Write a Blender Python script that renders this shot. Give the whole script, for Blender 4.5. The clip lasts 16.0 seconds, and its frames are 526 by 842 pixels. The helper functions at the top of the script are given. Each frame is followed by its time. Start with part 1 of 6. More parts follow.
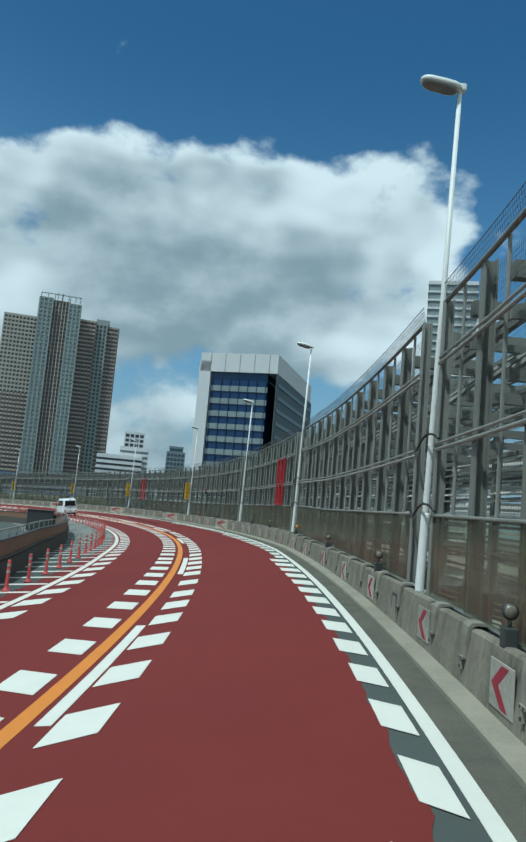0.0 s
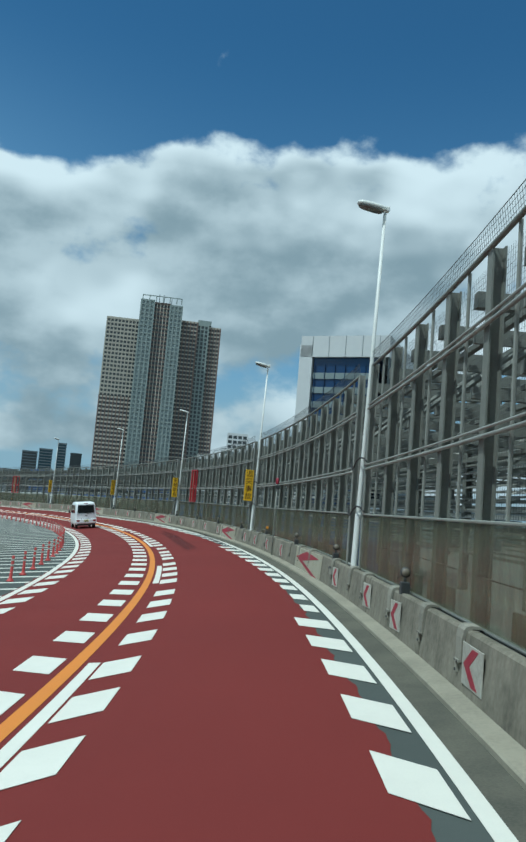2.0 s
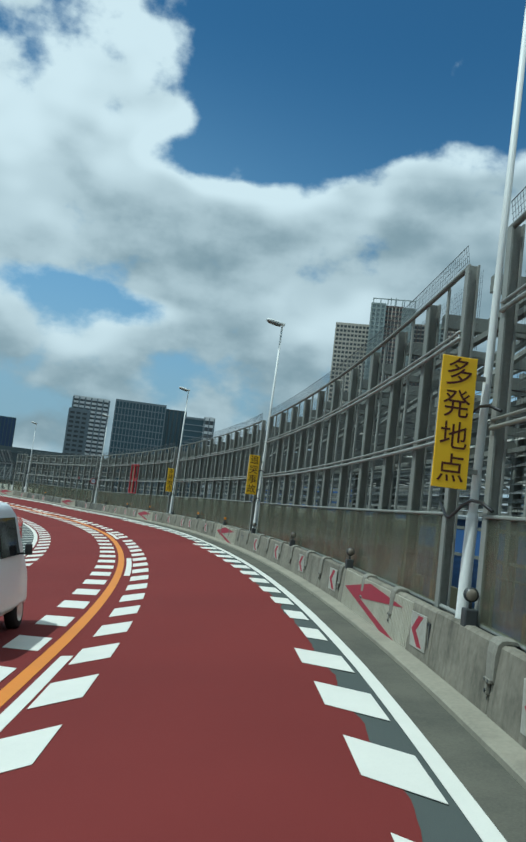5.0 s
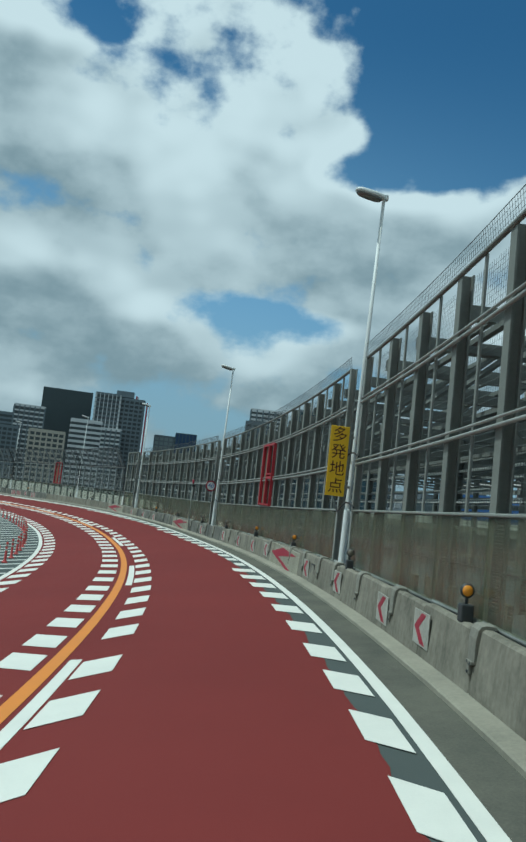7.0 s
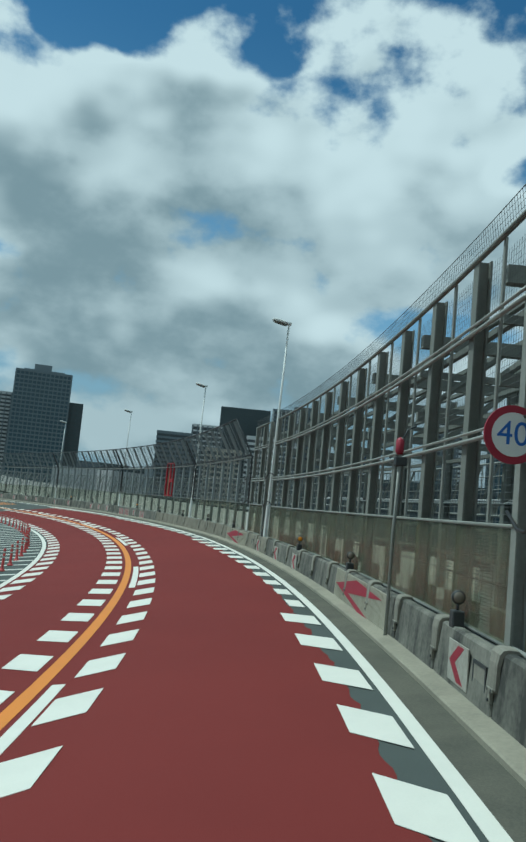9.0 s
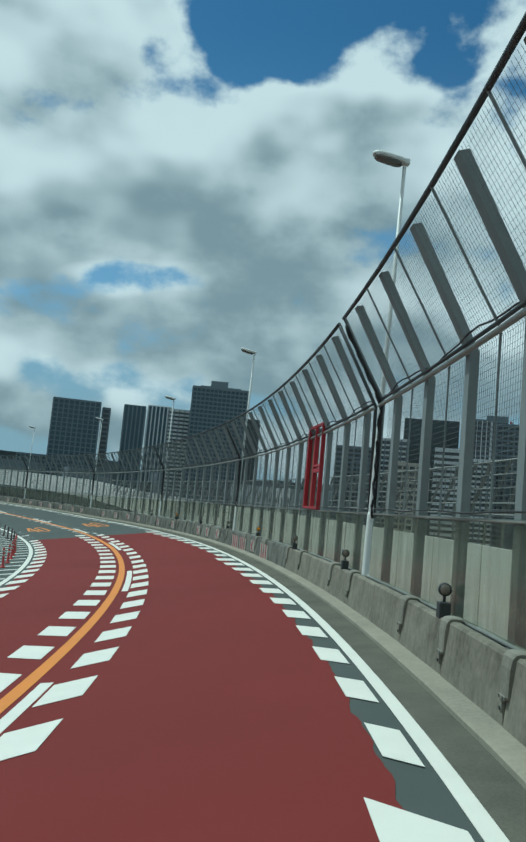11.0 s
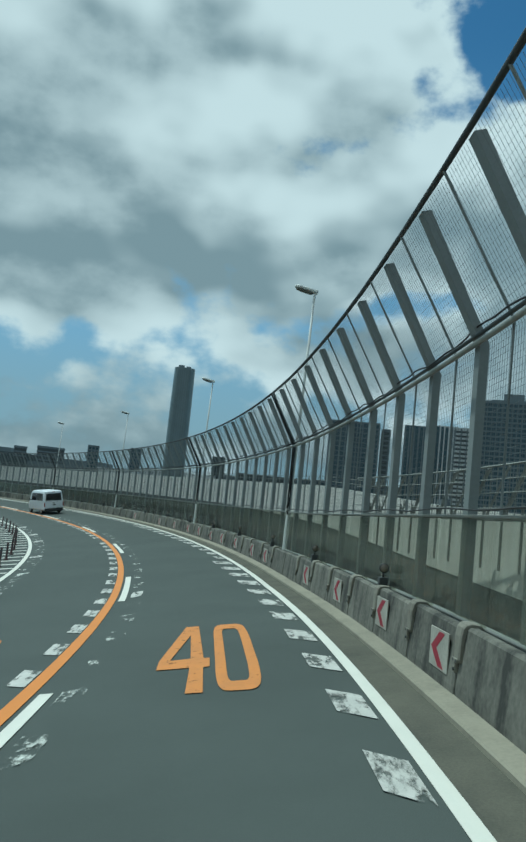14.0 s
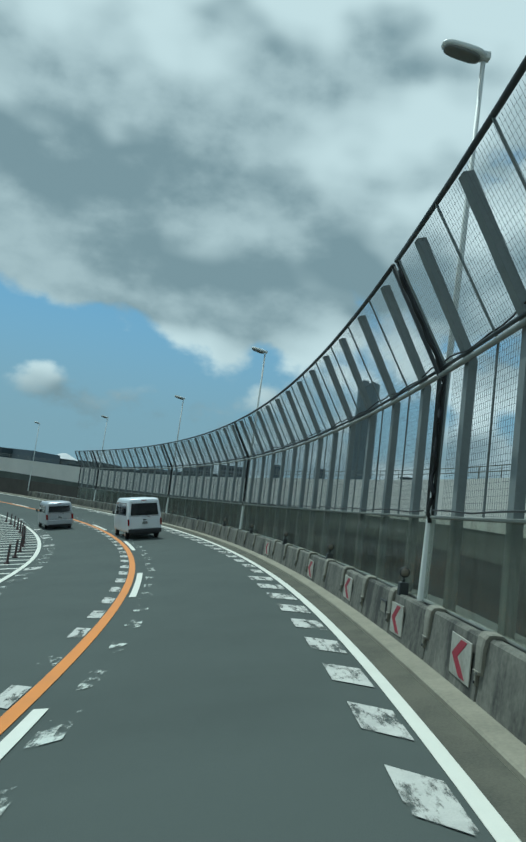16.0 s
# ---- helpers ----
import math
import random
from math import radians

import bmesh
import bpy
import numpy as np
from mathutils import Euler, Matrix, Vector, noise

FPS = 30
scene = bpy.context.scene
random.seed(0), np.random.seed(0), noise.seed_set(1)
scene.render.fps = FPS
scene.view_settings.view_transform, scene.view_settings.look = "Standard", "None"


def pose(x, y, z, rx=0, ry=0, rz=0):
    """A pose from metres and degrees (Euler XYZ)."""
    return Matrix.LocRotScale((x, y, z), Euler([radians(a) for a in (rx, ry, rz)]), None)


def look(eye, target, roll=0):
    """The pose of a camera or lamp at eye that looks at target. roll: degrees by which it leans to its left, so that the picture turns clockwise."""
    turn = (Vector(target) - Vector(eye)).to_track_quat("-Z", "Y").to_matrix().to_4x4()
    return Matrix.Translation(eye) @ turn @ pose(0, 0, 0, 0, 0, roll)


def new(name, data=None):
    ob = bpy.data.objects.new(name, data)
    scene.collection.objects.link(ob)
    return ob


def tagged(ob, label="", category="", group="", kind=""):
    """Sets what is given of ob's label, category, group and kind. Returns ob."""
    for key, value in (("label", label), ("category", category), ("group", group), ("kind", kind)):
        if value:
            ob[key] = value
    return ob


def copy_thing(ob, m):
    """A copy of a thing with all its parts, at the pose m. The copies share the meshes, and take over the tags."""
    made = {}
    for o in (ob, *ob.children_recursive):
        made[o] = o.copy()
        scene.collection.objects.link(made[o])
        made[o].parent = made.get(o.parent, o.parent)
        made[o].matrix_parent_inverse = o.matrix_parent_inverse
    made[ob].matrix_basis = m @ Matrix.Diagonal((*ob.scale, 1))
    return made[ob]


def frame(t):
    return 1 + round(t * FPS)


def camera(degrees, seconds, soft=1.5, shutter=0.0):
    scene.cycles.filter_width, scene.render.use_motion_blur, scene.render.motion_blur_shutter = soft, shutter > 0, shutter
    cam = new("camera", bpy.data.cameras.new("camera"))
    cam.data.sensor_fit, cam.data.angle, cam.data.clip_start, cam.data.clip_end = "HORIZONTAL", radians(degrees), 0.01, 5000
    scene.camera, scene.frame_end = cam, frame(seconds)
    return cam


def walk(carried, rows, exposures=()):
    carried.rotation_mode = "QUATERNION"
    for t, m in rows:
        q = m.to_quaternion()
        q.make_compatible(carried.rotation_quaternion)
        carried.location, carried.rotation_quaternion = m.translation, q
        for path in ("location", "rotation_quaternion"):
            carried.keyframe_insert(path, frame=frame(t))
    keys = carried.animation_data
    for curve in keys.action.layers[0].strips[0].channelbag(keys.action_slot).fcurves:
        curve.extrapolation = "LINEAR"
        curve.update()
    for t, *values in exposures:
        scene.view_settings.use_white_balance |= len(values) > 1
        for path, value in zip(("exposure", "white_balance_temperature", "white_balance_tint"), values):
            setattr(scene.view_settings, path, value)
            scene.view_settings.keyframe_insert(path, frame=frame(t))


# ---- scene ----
# The road's outer edge line: curvature (1/m), height (m) and crossfall at stations (m)
BEND = [(-40, 0.00403), (0, 0.00455), (30, 0.00515), (60, 0.00698), (90, 0.00761), (120, 0.00725), (150, 0.00736),
        (180, 0.00818), (210, 0.00833), (240, 0.00732), (270, 0.00765), (330, 0.00747)]
RISE = [(-40, -0.484), (0, 0.0), (30, 0.515), (60, 0.535), (90, 0.57), (120, 0.32), (150, -0.174), (180, -0.367),
        (210, -0.717), (240, -1.195), (270, -1.35), (330, -1.713)]
BANK = [(0, 0.1087), (60, 0.1099), (120, 0.1347), (180, 0.1425), (240, 0.1598)]
MIDDLE = [(0, -3.52), (60, -3.71), (120, -3.6), (180, -3.85), (240, -3.66)]
LAMPS = [-9.0, 11.1, 30.85, 48.35, 67.6, 89.2, 108.5, 128.1, 149.7, 170.7, 188.2, 207.05, 224.5, 242.95, 261.8, 283.9, 302.5, 323.3, 343.0, 363.0]
# How far the barrier and all that stands on it lies above and outside its usual place
SINK = [(0, -0.09), (12, -0.09), (24, -0.16), (38, -0.08), (54, -0.05), (74, -0.05), (110, -0.02), (125, -0.03), (140, -0.06), (154, -0.10),
        (167, -0.13), (185, -0.08), (203, -0.035), (217, 0.0), (230, 0.03), (246, -0.03), (262, -0.055), (330, -0.05)]
OUTWARD = [(0, -0.07), (23, -0.05), (51, -0.05), (66, 0.0), (110, 0.08), (138, 0.04), (155, -0.03), (168, -0.04), (203, 0.06), (217, 0.07), (232, 0.04), (246, -0.01), (260, -0.04)]
RED_END, CAGE_END = 220.55, 174.5
CHEVRONS = [6.68, 9.96, 14.4, 18.1, 21.97, 26.16, 29.33, 33.03, 37.74, 40.0, 43.7, 46.0, 49.55, 59.2, 62.5, 65.5, 68.1, 75.7, 79.4, 83.0, 86.7, 90.2, 96.0, 99.6, 103.3, 107.0, 117.9, 121.9, 123.95, 127.5, 131.0,
          137.3, 139.8, 142.75, 146.1, 151.5, 164.45, 167.5, 170.9, 202.06, 209.43, 211.76, 213.8, 220.1, 223.85, 229.0, 231.74, 235.1, 238.5, 244.66, 247.2, 250.6, 253.7, 256.33, 259.32, 262.14, 265.8, 270.0, 277.0]
G = np.arange(-60.0, 460.0, 1.0)


def tab(table, s):
    return np.interp(s, [a for a, b in table], [b for a, b in table])


def edge_line():
    k = tab(BEND, G + 0.5)
    th = np.concatenate([[0], np.cumsum(k)])[:-1]
    x = np.concatenate([[0], np.cumsum(-np.sin(th + k / 2))])[:-1]
    y = np.concatenate([[0], np.cumsum(np.cos(th + k / 2))])[:-1]
    t0, x, y = th[60], x - x[60], y - y[60]
    return x * math.cos(t0) + y * math.sin(t0), -x * math.sin(t0) + y * math.cos(t0), th - t0


LX, LY, LT = edge_line()


def heading(s):
    return float(np.interp(s, G, LT))


def level(s, d=0.0, z=0.0):
    """Place at station s, d metres to the right of the edge line, z metres over that line."""
    th = heading(s)
    return Vector((float(np.interp(s, G, LX)) + d * math.cos(th), float(np.interp(s, G, LY)) + d * math.sin(th), float(tab(RISE, s)) + z))


def up(s, d=0.0, z=0.0):
    """The same for the barrier and what stands on or behind it."""
    return level(s, d + float(tab(OUTWARD, s)), z + float(tab(SINK, s)))


def rd(s, d=0.0, h=0.0):
    """Place on the banked road surface, h metres above it."""
    return level(s, d, h + float(tab(BANK, s)) * d)


def foot(s, d=0.0, h=0.0):
    """Place on the road surface that keeps its distance from the barrier."""
    return rd(s, d + float(tab(OUTWARD, s)), h)


def stand(s, d=0.0, z=0.0, turn=0.0):
    """Pose of an upright thing: its y runs along the road, its x to the right."""
    return Matrix.Translation(up(s, d, z)) @ Matrix.Rotation(heading(s) + radians(turn), 4, "Z")


def lie(s, d=0.0, h=0.0):
    """Pose of a thing that lies on the banked road."""
    a, b, c = rd(s, d, h), rd(s, d + 1, h), rd(s + 1, d, h)
    x, y = (b - a).normalized(), (c - a).normalized()
    z = x.cross(y).normalized()
    y = z.cross(x)
    return Matrix(((x.x, y.x, z.x, a.x), (x.y, y.y, z.y, a.y), (x.z, y.z, z.z, a.z), (0, 0, 0, 1)))


# ---- camera ----
cam = camera(37.92, 16.0, soft=2.3)
walk(cam, [
    (0.0, pose(-1.332, 0.000, 1.756, 97.07, -4.97, 2.64)),
    (0.5, pose(-1.510, 8.085, 1.892, 96.86, -4.72, 4.45)),
    (1.0, pose(-1.999, 16.149, 2.029, 96.69, -4.54, 6.38)),
    (1.5, pose(-2.808, 24.182, 2.165, 96.64, -4.57, 8.49)),
    (2.0, pose(-3.944, 32.170, 2.259, 96.64, -4.74, 10.72)),
    (2.5, pose(-5.421, 40.093, 2.261, 96.63, -5.05, 13.13)),
    (3.0, pose(-7.264, 47.924, 2.264, 96.59, -5.42, 15.75)),
    (3.5, pose(-9.494, 55.635, 2.267, 96.46, -5.78, 18.54)),
    (4.0, pose(-12.131, 63.192, 2.270, 96.30, -6.13, 21.54)),
    (4.5, pose(-15.180, 70.562, 2.273, 96.19, -6.48, 24.66)),
    (5.0, pose(-18.633, 77.710, 2.278, 96.11, -6.78, 27.90)),
    (5.5, pose(-22.479, 84.603, 2.282, 96.12, -7.04, 31.32)),
    (6.0, pose(-26.704, 91.214, 2.220, 96.10, -7.10, 34.80)),
    (6.5, pose(-31.285, 97.523, 2.151, 95.94, -6.71, 38.25)),
    (7.0, pose(-36.197, 103.520, 2.081, 95.77, -6.22, 41.67)),
    (7.5, pose(-41.416, 109.196, 2.009, 95.71, -5.91, 45.09)),
    (8.0, pose(-46.923, 114.546, 1.881, 95.72, -5.69, 48.52)),
    (8.5, pose(-52.703, 119.562, 1.753, 95.81, -5.57, 51.96)),
    (9.0, pose(-58.744, 124.238, 1.627, 95.91, -5.47, 55.39)),
    (9.5, pose(-65.030, 128.562, 1.516, 95.94, -5.24, 58.83)),
    (10.0, pose(-71.548, 132.518, 1.467, 95.96, -5.06, 62.27)),
    (10.5, pose(-78.285, 136.083, 1.419, 96.01, -5.10, 65.64)),
    (11.0, pose(-85.225, 139.231, 1.370, 96.06, -5.23, 69.06)),
    (11.5, pose(-92.347, 141.939, 1.307, 96.10, -5.43, 72.60)),
    (12.0, pose(-99.627, 144.186, 1.215, 96.11, -5.59, 76.18)),
    (12.5, pose(-107.034, 145.957, 1.121, 96.03, -5.52, 79.84)),
    (13.0, pose(-114.536, 147.246, 1.026, 95.98, -5.47, 83.46)),
    (13.5, pose(-122.104, 148.049, 0.917, 96.09, -5.68, 86.80)),
    (14.0, pose(-129.708, 148.368, 0.787, 96.21, -5.92, 90.08)),
    (14.5, pose(-137.318, 148.217, 0.657, 96.26, -5.94, 93.63)),
    (15.0, pose(-144.907, 147.615, 0.527, 96.29, -6.00, 97.16)),
    (15.5, pose(-152.450, 146.580, 0.441, 96.32, -6.32, 100.53)),
    (16.0, pose(-159.921, 145.121, 0.398, 96.35, -6.74, 103.91)),
], exposures=[(0, -0.13, 5300, -5.0), (4, -0.10, 5300, -5.0), (7, -0.28, 5300, -8.0), (16, -0.3, 5300, -11.0)])

# ---- sky and sun ----
SUN_AZ, SUN_EL = 138.0, 62.0      # degrees to the left of the first heading, and up
sun = new("sun", bpy.data.lights.new("sun", "SUN"))
sun.data.energy, sun.data.angle, sun.data.color = 3.6, radians(0.6), (1.0, 0.95, 0.87)
sun_dir = Vector((-math.sin(radians(SUN_AZ)) * math.cos(radians(SUN_EL)), math.cos(radians(SUN_AZ)) * math.cos(radians(SUN_EL)), math.sin(radians(SUN_EL))))
sun.matrix_world = look(sun_dir * 200, (0, 0, 0))

world = bpy.data.worlds.new("sky")
scene.world = world
world.use_nodes = True
wt = world.node_tree
back = wt.nodes["Background"]
back.inputs[1].default_value = 1.0


def wnode(kind, **kw):
    n = wt.nodes.new(kind)
    for k, v in kw.items():
        if k == "op":
            n.operation = v
        else:
            n.inputs[int(k[1:])].default_value = v
    return n


def wmath(op, a, b=None, c=None, clamp=False):
    n = wt.nodes.new("ShaderNodeMath")
    n.operation, n.use_clamp = op, clamp
    for i, v in enumerate((a, b, c)):
        if v is None:
            continue
        if isinstance(v, (int, float)):
            n.inputs[i].default_value = v
        else:
            wt.links.new(v, n.inputs[i])
    return n.outputs[0]


def wstep(x, lo, hi):
    n = wt.nodes.new("ShaderNodeMapRange")
    n.interpolation_type = "SMOOTHSTEP"
    wt.links.new(x, n.inputs[0])
    n.inputs[1].default_value, n.inputs[2].default_value = lo, hi
    return n.outputs[0]


def wmix(f, a, b):
    n = wt.nodes.new("ShaderNodeMix")
    n.data_type = "RGBA"
    if isinstance(f, float):
        n.inputs[0].default_value = f
    else:
        wt.links.new(f, n.inputs[0])
    for i, v in ((6, a), (7, b)):
        if isinstance(v, tuple):
            n.inputs[i].default_value = (*v, 1)
        else:
            wt.links.new(v, n.inputs[i])
    return n.outputs[2]


sky = wt.nodes.new("ShaderNodeTexSky")
sky.sky_type, sky.sun_disc = "NISHITA", False
sky.sun_elevation, sky.sun_rotation = radians(SUN_EL), radians(-SUN_AZ)
sky.air_density, sky.dust_density, sky.ozone_density = 1.0, 0.6, 2.0
coord = wt.nodes.new("ShaderNodeTexCoord")
axes = wt.nodes.new("ShaderNodeSeparateXYZ")
wt.links.new(coord.outputs["Generated"], axes.inputs[0])
flip = wmath("MULTIPLY", axes.outputs[0], -1.0)
AZ = wmath("ARCTAN2", flip, axes.outputs[1])
EL = wmath("ARCSINE", axes.outputs[2])
plane = wt.nodes.new("ShaderNodeCombineXYZ")
wt.links.new(AZ, plane.inputs[0])
wt.links.new(EL, plane.inputs[1])
cover = None


def puff(az, el, wide, high, weight):
    """A bank of cloud (or, below zero, a gap) in the sky: degrees to the left, up, half width and half height."""
    global cover
    sub = wnode("ShaderNodeVectorMath", op="SUBTRACT", i1=(radians(az), radians(el), 0))
    wt.links.new(plane.outputs[0], sub.inputs[0])
    div = wnode("ShaderNodeVectorMath", op="MULTIPLY", i1=(1 / radians(wide), 1 / radians(high), 0))
    wt.links.new(sub.outputs[0], div.inputs[0])
    dot = wnode("ShaderNodeVectorMath", op="DOT_PRODUCT")
    wt.links.new(div.outputs[0], dot.inputs[0])
    wt.links.new(div.outputs[0], dot.inputs[1])
    g = wmath("EXPONENT", wmath("MULTIPLY", dot.outputs["Value"], -0.7))
    cover = wmath("MULTIPLY_ADD", g, weight, 0.0 if cover is None else cover)


puff(20.2, 19.2, 7.2, 6.8, 1.0)
puff(12.3, 19.0, 9.2, 5.2, 1.0)
puff(7.4, 22.6, 5.0, 3.6, 0.8)
puff(-0.8, 22.0, 8.0, 4.7, 1.0)
puff(-6.5, 22.6, 3.6, 3.6, 0.8)
puff(1.5, 14.6, 12.1, 2.8, 0.9)
puff(12.5, 7.1, 5.2, 1.6, 0.7)
puff(-2.9, 11.3, 3.2, 1.2, 0.6)
puff(20.1, 22.6, 5.2, 2.4, 0.5)
puff(-13.3, 21.5, 3.6, 2.0, 0.7)
puff(5.3, 31.6, 18.0, 3.4, -1.3)
puff(39.4, 28.6, 6.0, 4.0, 1.0)
puff(37.9, 18.8, 4.8, 3.2, 0.9)
puff(32.4, 18.7, 6.8, 4.4, 1.0)
puff(33.3, 10.5, 10.0, 2.4, 0.9)
puff(34.8, 7.1, 8.0, 1.6, 0.8)
puff(35.2, 24.4, 5.2, 1.4, -1.1)
puff(31.0, 24.8, 5.0, 2.6, -1.2)
puff(10.0, 35.0, 25.0, 4.0, -1.6)
puff(14.2, 32.0, 3.0, 3.0, -2.5)
puff(24.7, 32.0, 2.5, 2.5, -2.0)
puff(-14.0, 22.0, 4.0, 6.0, -1.2)
puff(33.0, 21.5, 3.5, 3.0, -0.5)
puff(23.4, 28.4, 12.1, 2.8, -0.5)
puff(38.9, 13.0, 2.4, 1.0, -0.5)
puff(52.8, 26.8, 12.1, 6.0, 1.0)
puff(45.1, 31.5, 6.4, 4.4, 0.9)
puff(57.5, 20.0, 6.0, 3.0, 0.7)
puff(22.0, 18.5, 5.0, 2.5, 0.6)
puff(58.8, 21.0, 6.8, 6.0, 0.9)
puff(47.3, 17.3, 8.8, 3.2, 0.8)
puff(38.9, 15.8, 8.0, 2.0, 0.7)
puff(29.2, 19.8, 6.0, 3.6, 0.9)
puff(54.3, 8.4, 12.1, 2.8, 0.9)
puff(60.6, 15.1, 4.0, 3.2, 0.7)
puff(30.2, 30.3, 7.2, 4.4, -1.0)
puff(44.8, 13.6, 5.2, 1.2, -0.7)
puff(57.6, 31.2, 3.6, 1.4, -0.7)
puff(78.2, 21.7, 11.3, 7.2, 1.0)
puff(69.2, 24.1, 12.1, 5.2, 1.0)
puff(55.9, 25.1, 10.0, 4.8, 1.0)
puff(48.1, 29.2, 6.0, 4.8, 0.8)
puff(81.8, 28.2, 5.2, 4.8, 0.9)
puff(71.3, 14.0, 10.0, 2.0, 0.9)
puff(58.4, 16.0, 6.0, 1.6, 0.8)
puff(64.9, 11.1, 12.1, 2.4, 0.8)
puff(70.6, 32.5, 5.6, 1.8, -1.0)
puff(58.5, 31.2, 2.8, 2.0, -0.8)
puff(77.5, 16.2, 4.4, 1.4, -1.0)
puff(100.2, 26.1, 10.0, 8.0, 1.0)
puff(88.3, 29.6, 8.8, 8.0, 1.0)
puff(81.1, 22.1, 8.0, 4.8, 1.0)
puff(93.2, 18.9, 10.0, 4.8, 1.0)
puff(84.1, 10.9, 8.0, 2.0, 0.9)
puff(70.1, 27.0, 4.0, 2.4, 0.8)
puff(72.5, 31.7, 4.0, 4.0, -1.2)
puff(83.3, 15.0, 3.2, 1.4, -1.0)
puff(101.2, 10.4, 4.4, 1.6, -0.5)
puff(97.0, 8.6, 5.0, 2.6, 0.6)
puff(115.4, 27.2, 15.3, 8.0, 1.0)
puff(98.5, 27.4, 12.1, 8.0, 1.0)
puff(119.9, 17.3, 10.0, 4.0, 1.0)
puff(105.3, 15.2, 7.2, 2.0, 0.9)
puff(91.4, 17.9, 4.0, 3.2, 0.7)
puff(119.0, 28.0, 12.0, 7.0, 0.8)
puff(119.0, 10.0, 8.5, 1.8, -1.3)
puff(119.5, 6.4, 9.0, 2.0, 0.35)


# thin layers low over the city
layer_az = [(4, 3.5), (20, 4.5), (34, 4.0), (46, 3.2), (62, 3.6), (78, 4.2), (90, 4.6), (104, 3.0)]
for a, e in layer_az:
    puff(a, e, 10.0, 1.6, 0.62)


def fbm(scale, detail, lift, rough=0.56, squash=1.45):
    m = wt.nodes.new("ShaderNodeVectorMath")
    m.operation = "MULTIPLY_ADD"
    wt.links.new(plane.outputs[0], m.inputs[0])
    m.inputs[1].default_value, m.inputs[2].default_value = (1, squash, 1), (3.1, lift, 0.7)
    n = wt.nodes.new("ShaderNodeTexNoise")
    wt.links.new(m.outputs[0], n.inputs["Vector"])
    n.inputs["Scale"].default_value, n.inputs["Detail"].default_value, n.inputs["Roughness"].default_value = scale, detail, rough
    return n.outputs["Fac"]


# beyond the part that is looked at the broken cloud goes on, overhead and behind
aside = wstep(wmath("ABSOLUTE", wmath("SUBTRACT", AZ, radians(55))), radians(92), radians(115))
high = wstep(EL, radians(38), radians(48))
around = wmath("MULTIPLY_ADD", wmath("MAXIMUM", aside, high), 1.48, -0.75)

# clouds: the banks, broken up by turbulence; sunlit heads white, bases grey
covered = wmath("MAXIMUM", wmath("MINIMUM", cover, 1.1), around)
noise_a, noise_b, noise_c = fbm(6.5, 8, 0.0, 0.53), fbm(6.5, 2.0, 0.10, 0.5), fbm(6.5, 5, 0.05, 0.5)
fine = fbm(26.0, 5, 4.0, 0.55)
heads = wt.nodes.new("ShaderNodeTexVoronoi")
heads.feature = "SMOOTH_F1"
heads.inputs["Scale"].default_value, heads.inputs["Smoothness"].default_value = 17.0, 0.35
wt.links.new(plane.outputs[0], heads.inputs["Vector"])
wide = fbm(2.6, 4, 7.0, 0.5, 2.6)
closed = wmath("MULTIPLY", wmath("MULTIPLY", wstep(AZ, 1.40, 1.68), wstep(EL, 0.20, 0.28)), wmath("SUBTRACT", 1.0, wstep(AZ, 2.5, 2.9)))
bank = wmath("MULTIPLY", wmath("SUBTRACT", 1.0, wstep(AZ, 0.42, 0.65)), wmath("MULTIPLY", wstep(EL, 0.17, 0.24), wmath("SUBTRACT", 1.0, wstep(EL, 0.36, 0.43))))
middle_sky = wmath("MULTIPLY", wmath("SUBTRACT", wstep(AZ, 0.72, 0.90), wstep(AZ, 1.40, 1.68)), wmath("SUBTRACT", wstep(EL, 0.26, 0.32), wstep(EL, 0.43, 0.49)))
body = wmath("MULTIPLY_ADD", wmath("MULTIPLY_ADD", middle_sky, 0.65, closed), 0.40, wmath("MULTIPLY_ADD", bank, 0.22, wmath("MULTIPLY", covered, 0.68)))
soft_dens = wmath("ADD", wmath("MULTIPLY_ADD", noise_a, 3.1, -1.80), wmath("MULTIPLY_ADD", fine, 0.28, body))
dens = wmath("MULTIPLY_ADD", wmath("SUBTRACT", 0.42, heads.outputs["Distance"]), 0.42, soft_dens)
dens_up = wmath("ADD", wmath("MULTIPLY_ADD", noise_b, 2.8, -1.46), wmath("MULTIPLY", covered, 0.66))
alpha = wstep(dens, -0.08, 0.42)
thick = wstep(wmath("MULTIPLY_ADD", wmath("SUBTRACT", wmath("MINIMUM", cover, 2.2), 1.1), 0.22, wmath("MULTIPLY_ADD", wmath("SUBTRACT", 0.33, EL), 2.6, wmath("MULTIPLY_ADD", wstep(AZ, 1.65, 2.2), 0.45, dens_up))), 0.06, 1.02)
relief = wstep(wmath("MULTIPLY_ADD", wmath("SUBTRACT", noise_a, noise_c), 0.8, wmath("SUBTRACT", wide, 0.5)), -0.15, 0.17)
shade = wmath("MULTIPLY", thick, wmath("MULTIPLY_ADD", relief, -0.50, 1.0))
cloud = wmix(shade, (0.85, 0.86, 0.83), (0.30, 0.355, 0.372))
grade = wt.nodes.new("ShaderNodeVectorMath")
grade.operation = "MULTIPLY"
wt.links.new(sky.outputs[0], grade.inputs[0])
grade.inputs[1].default_value = (0.048, 0.076, 0.084)
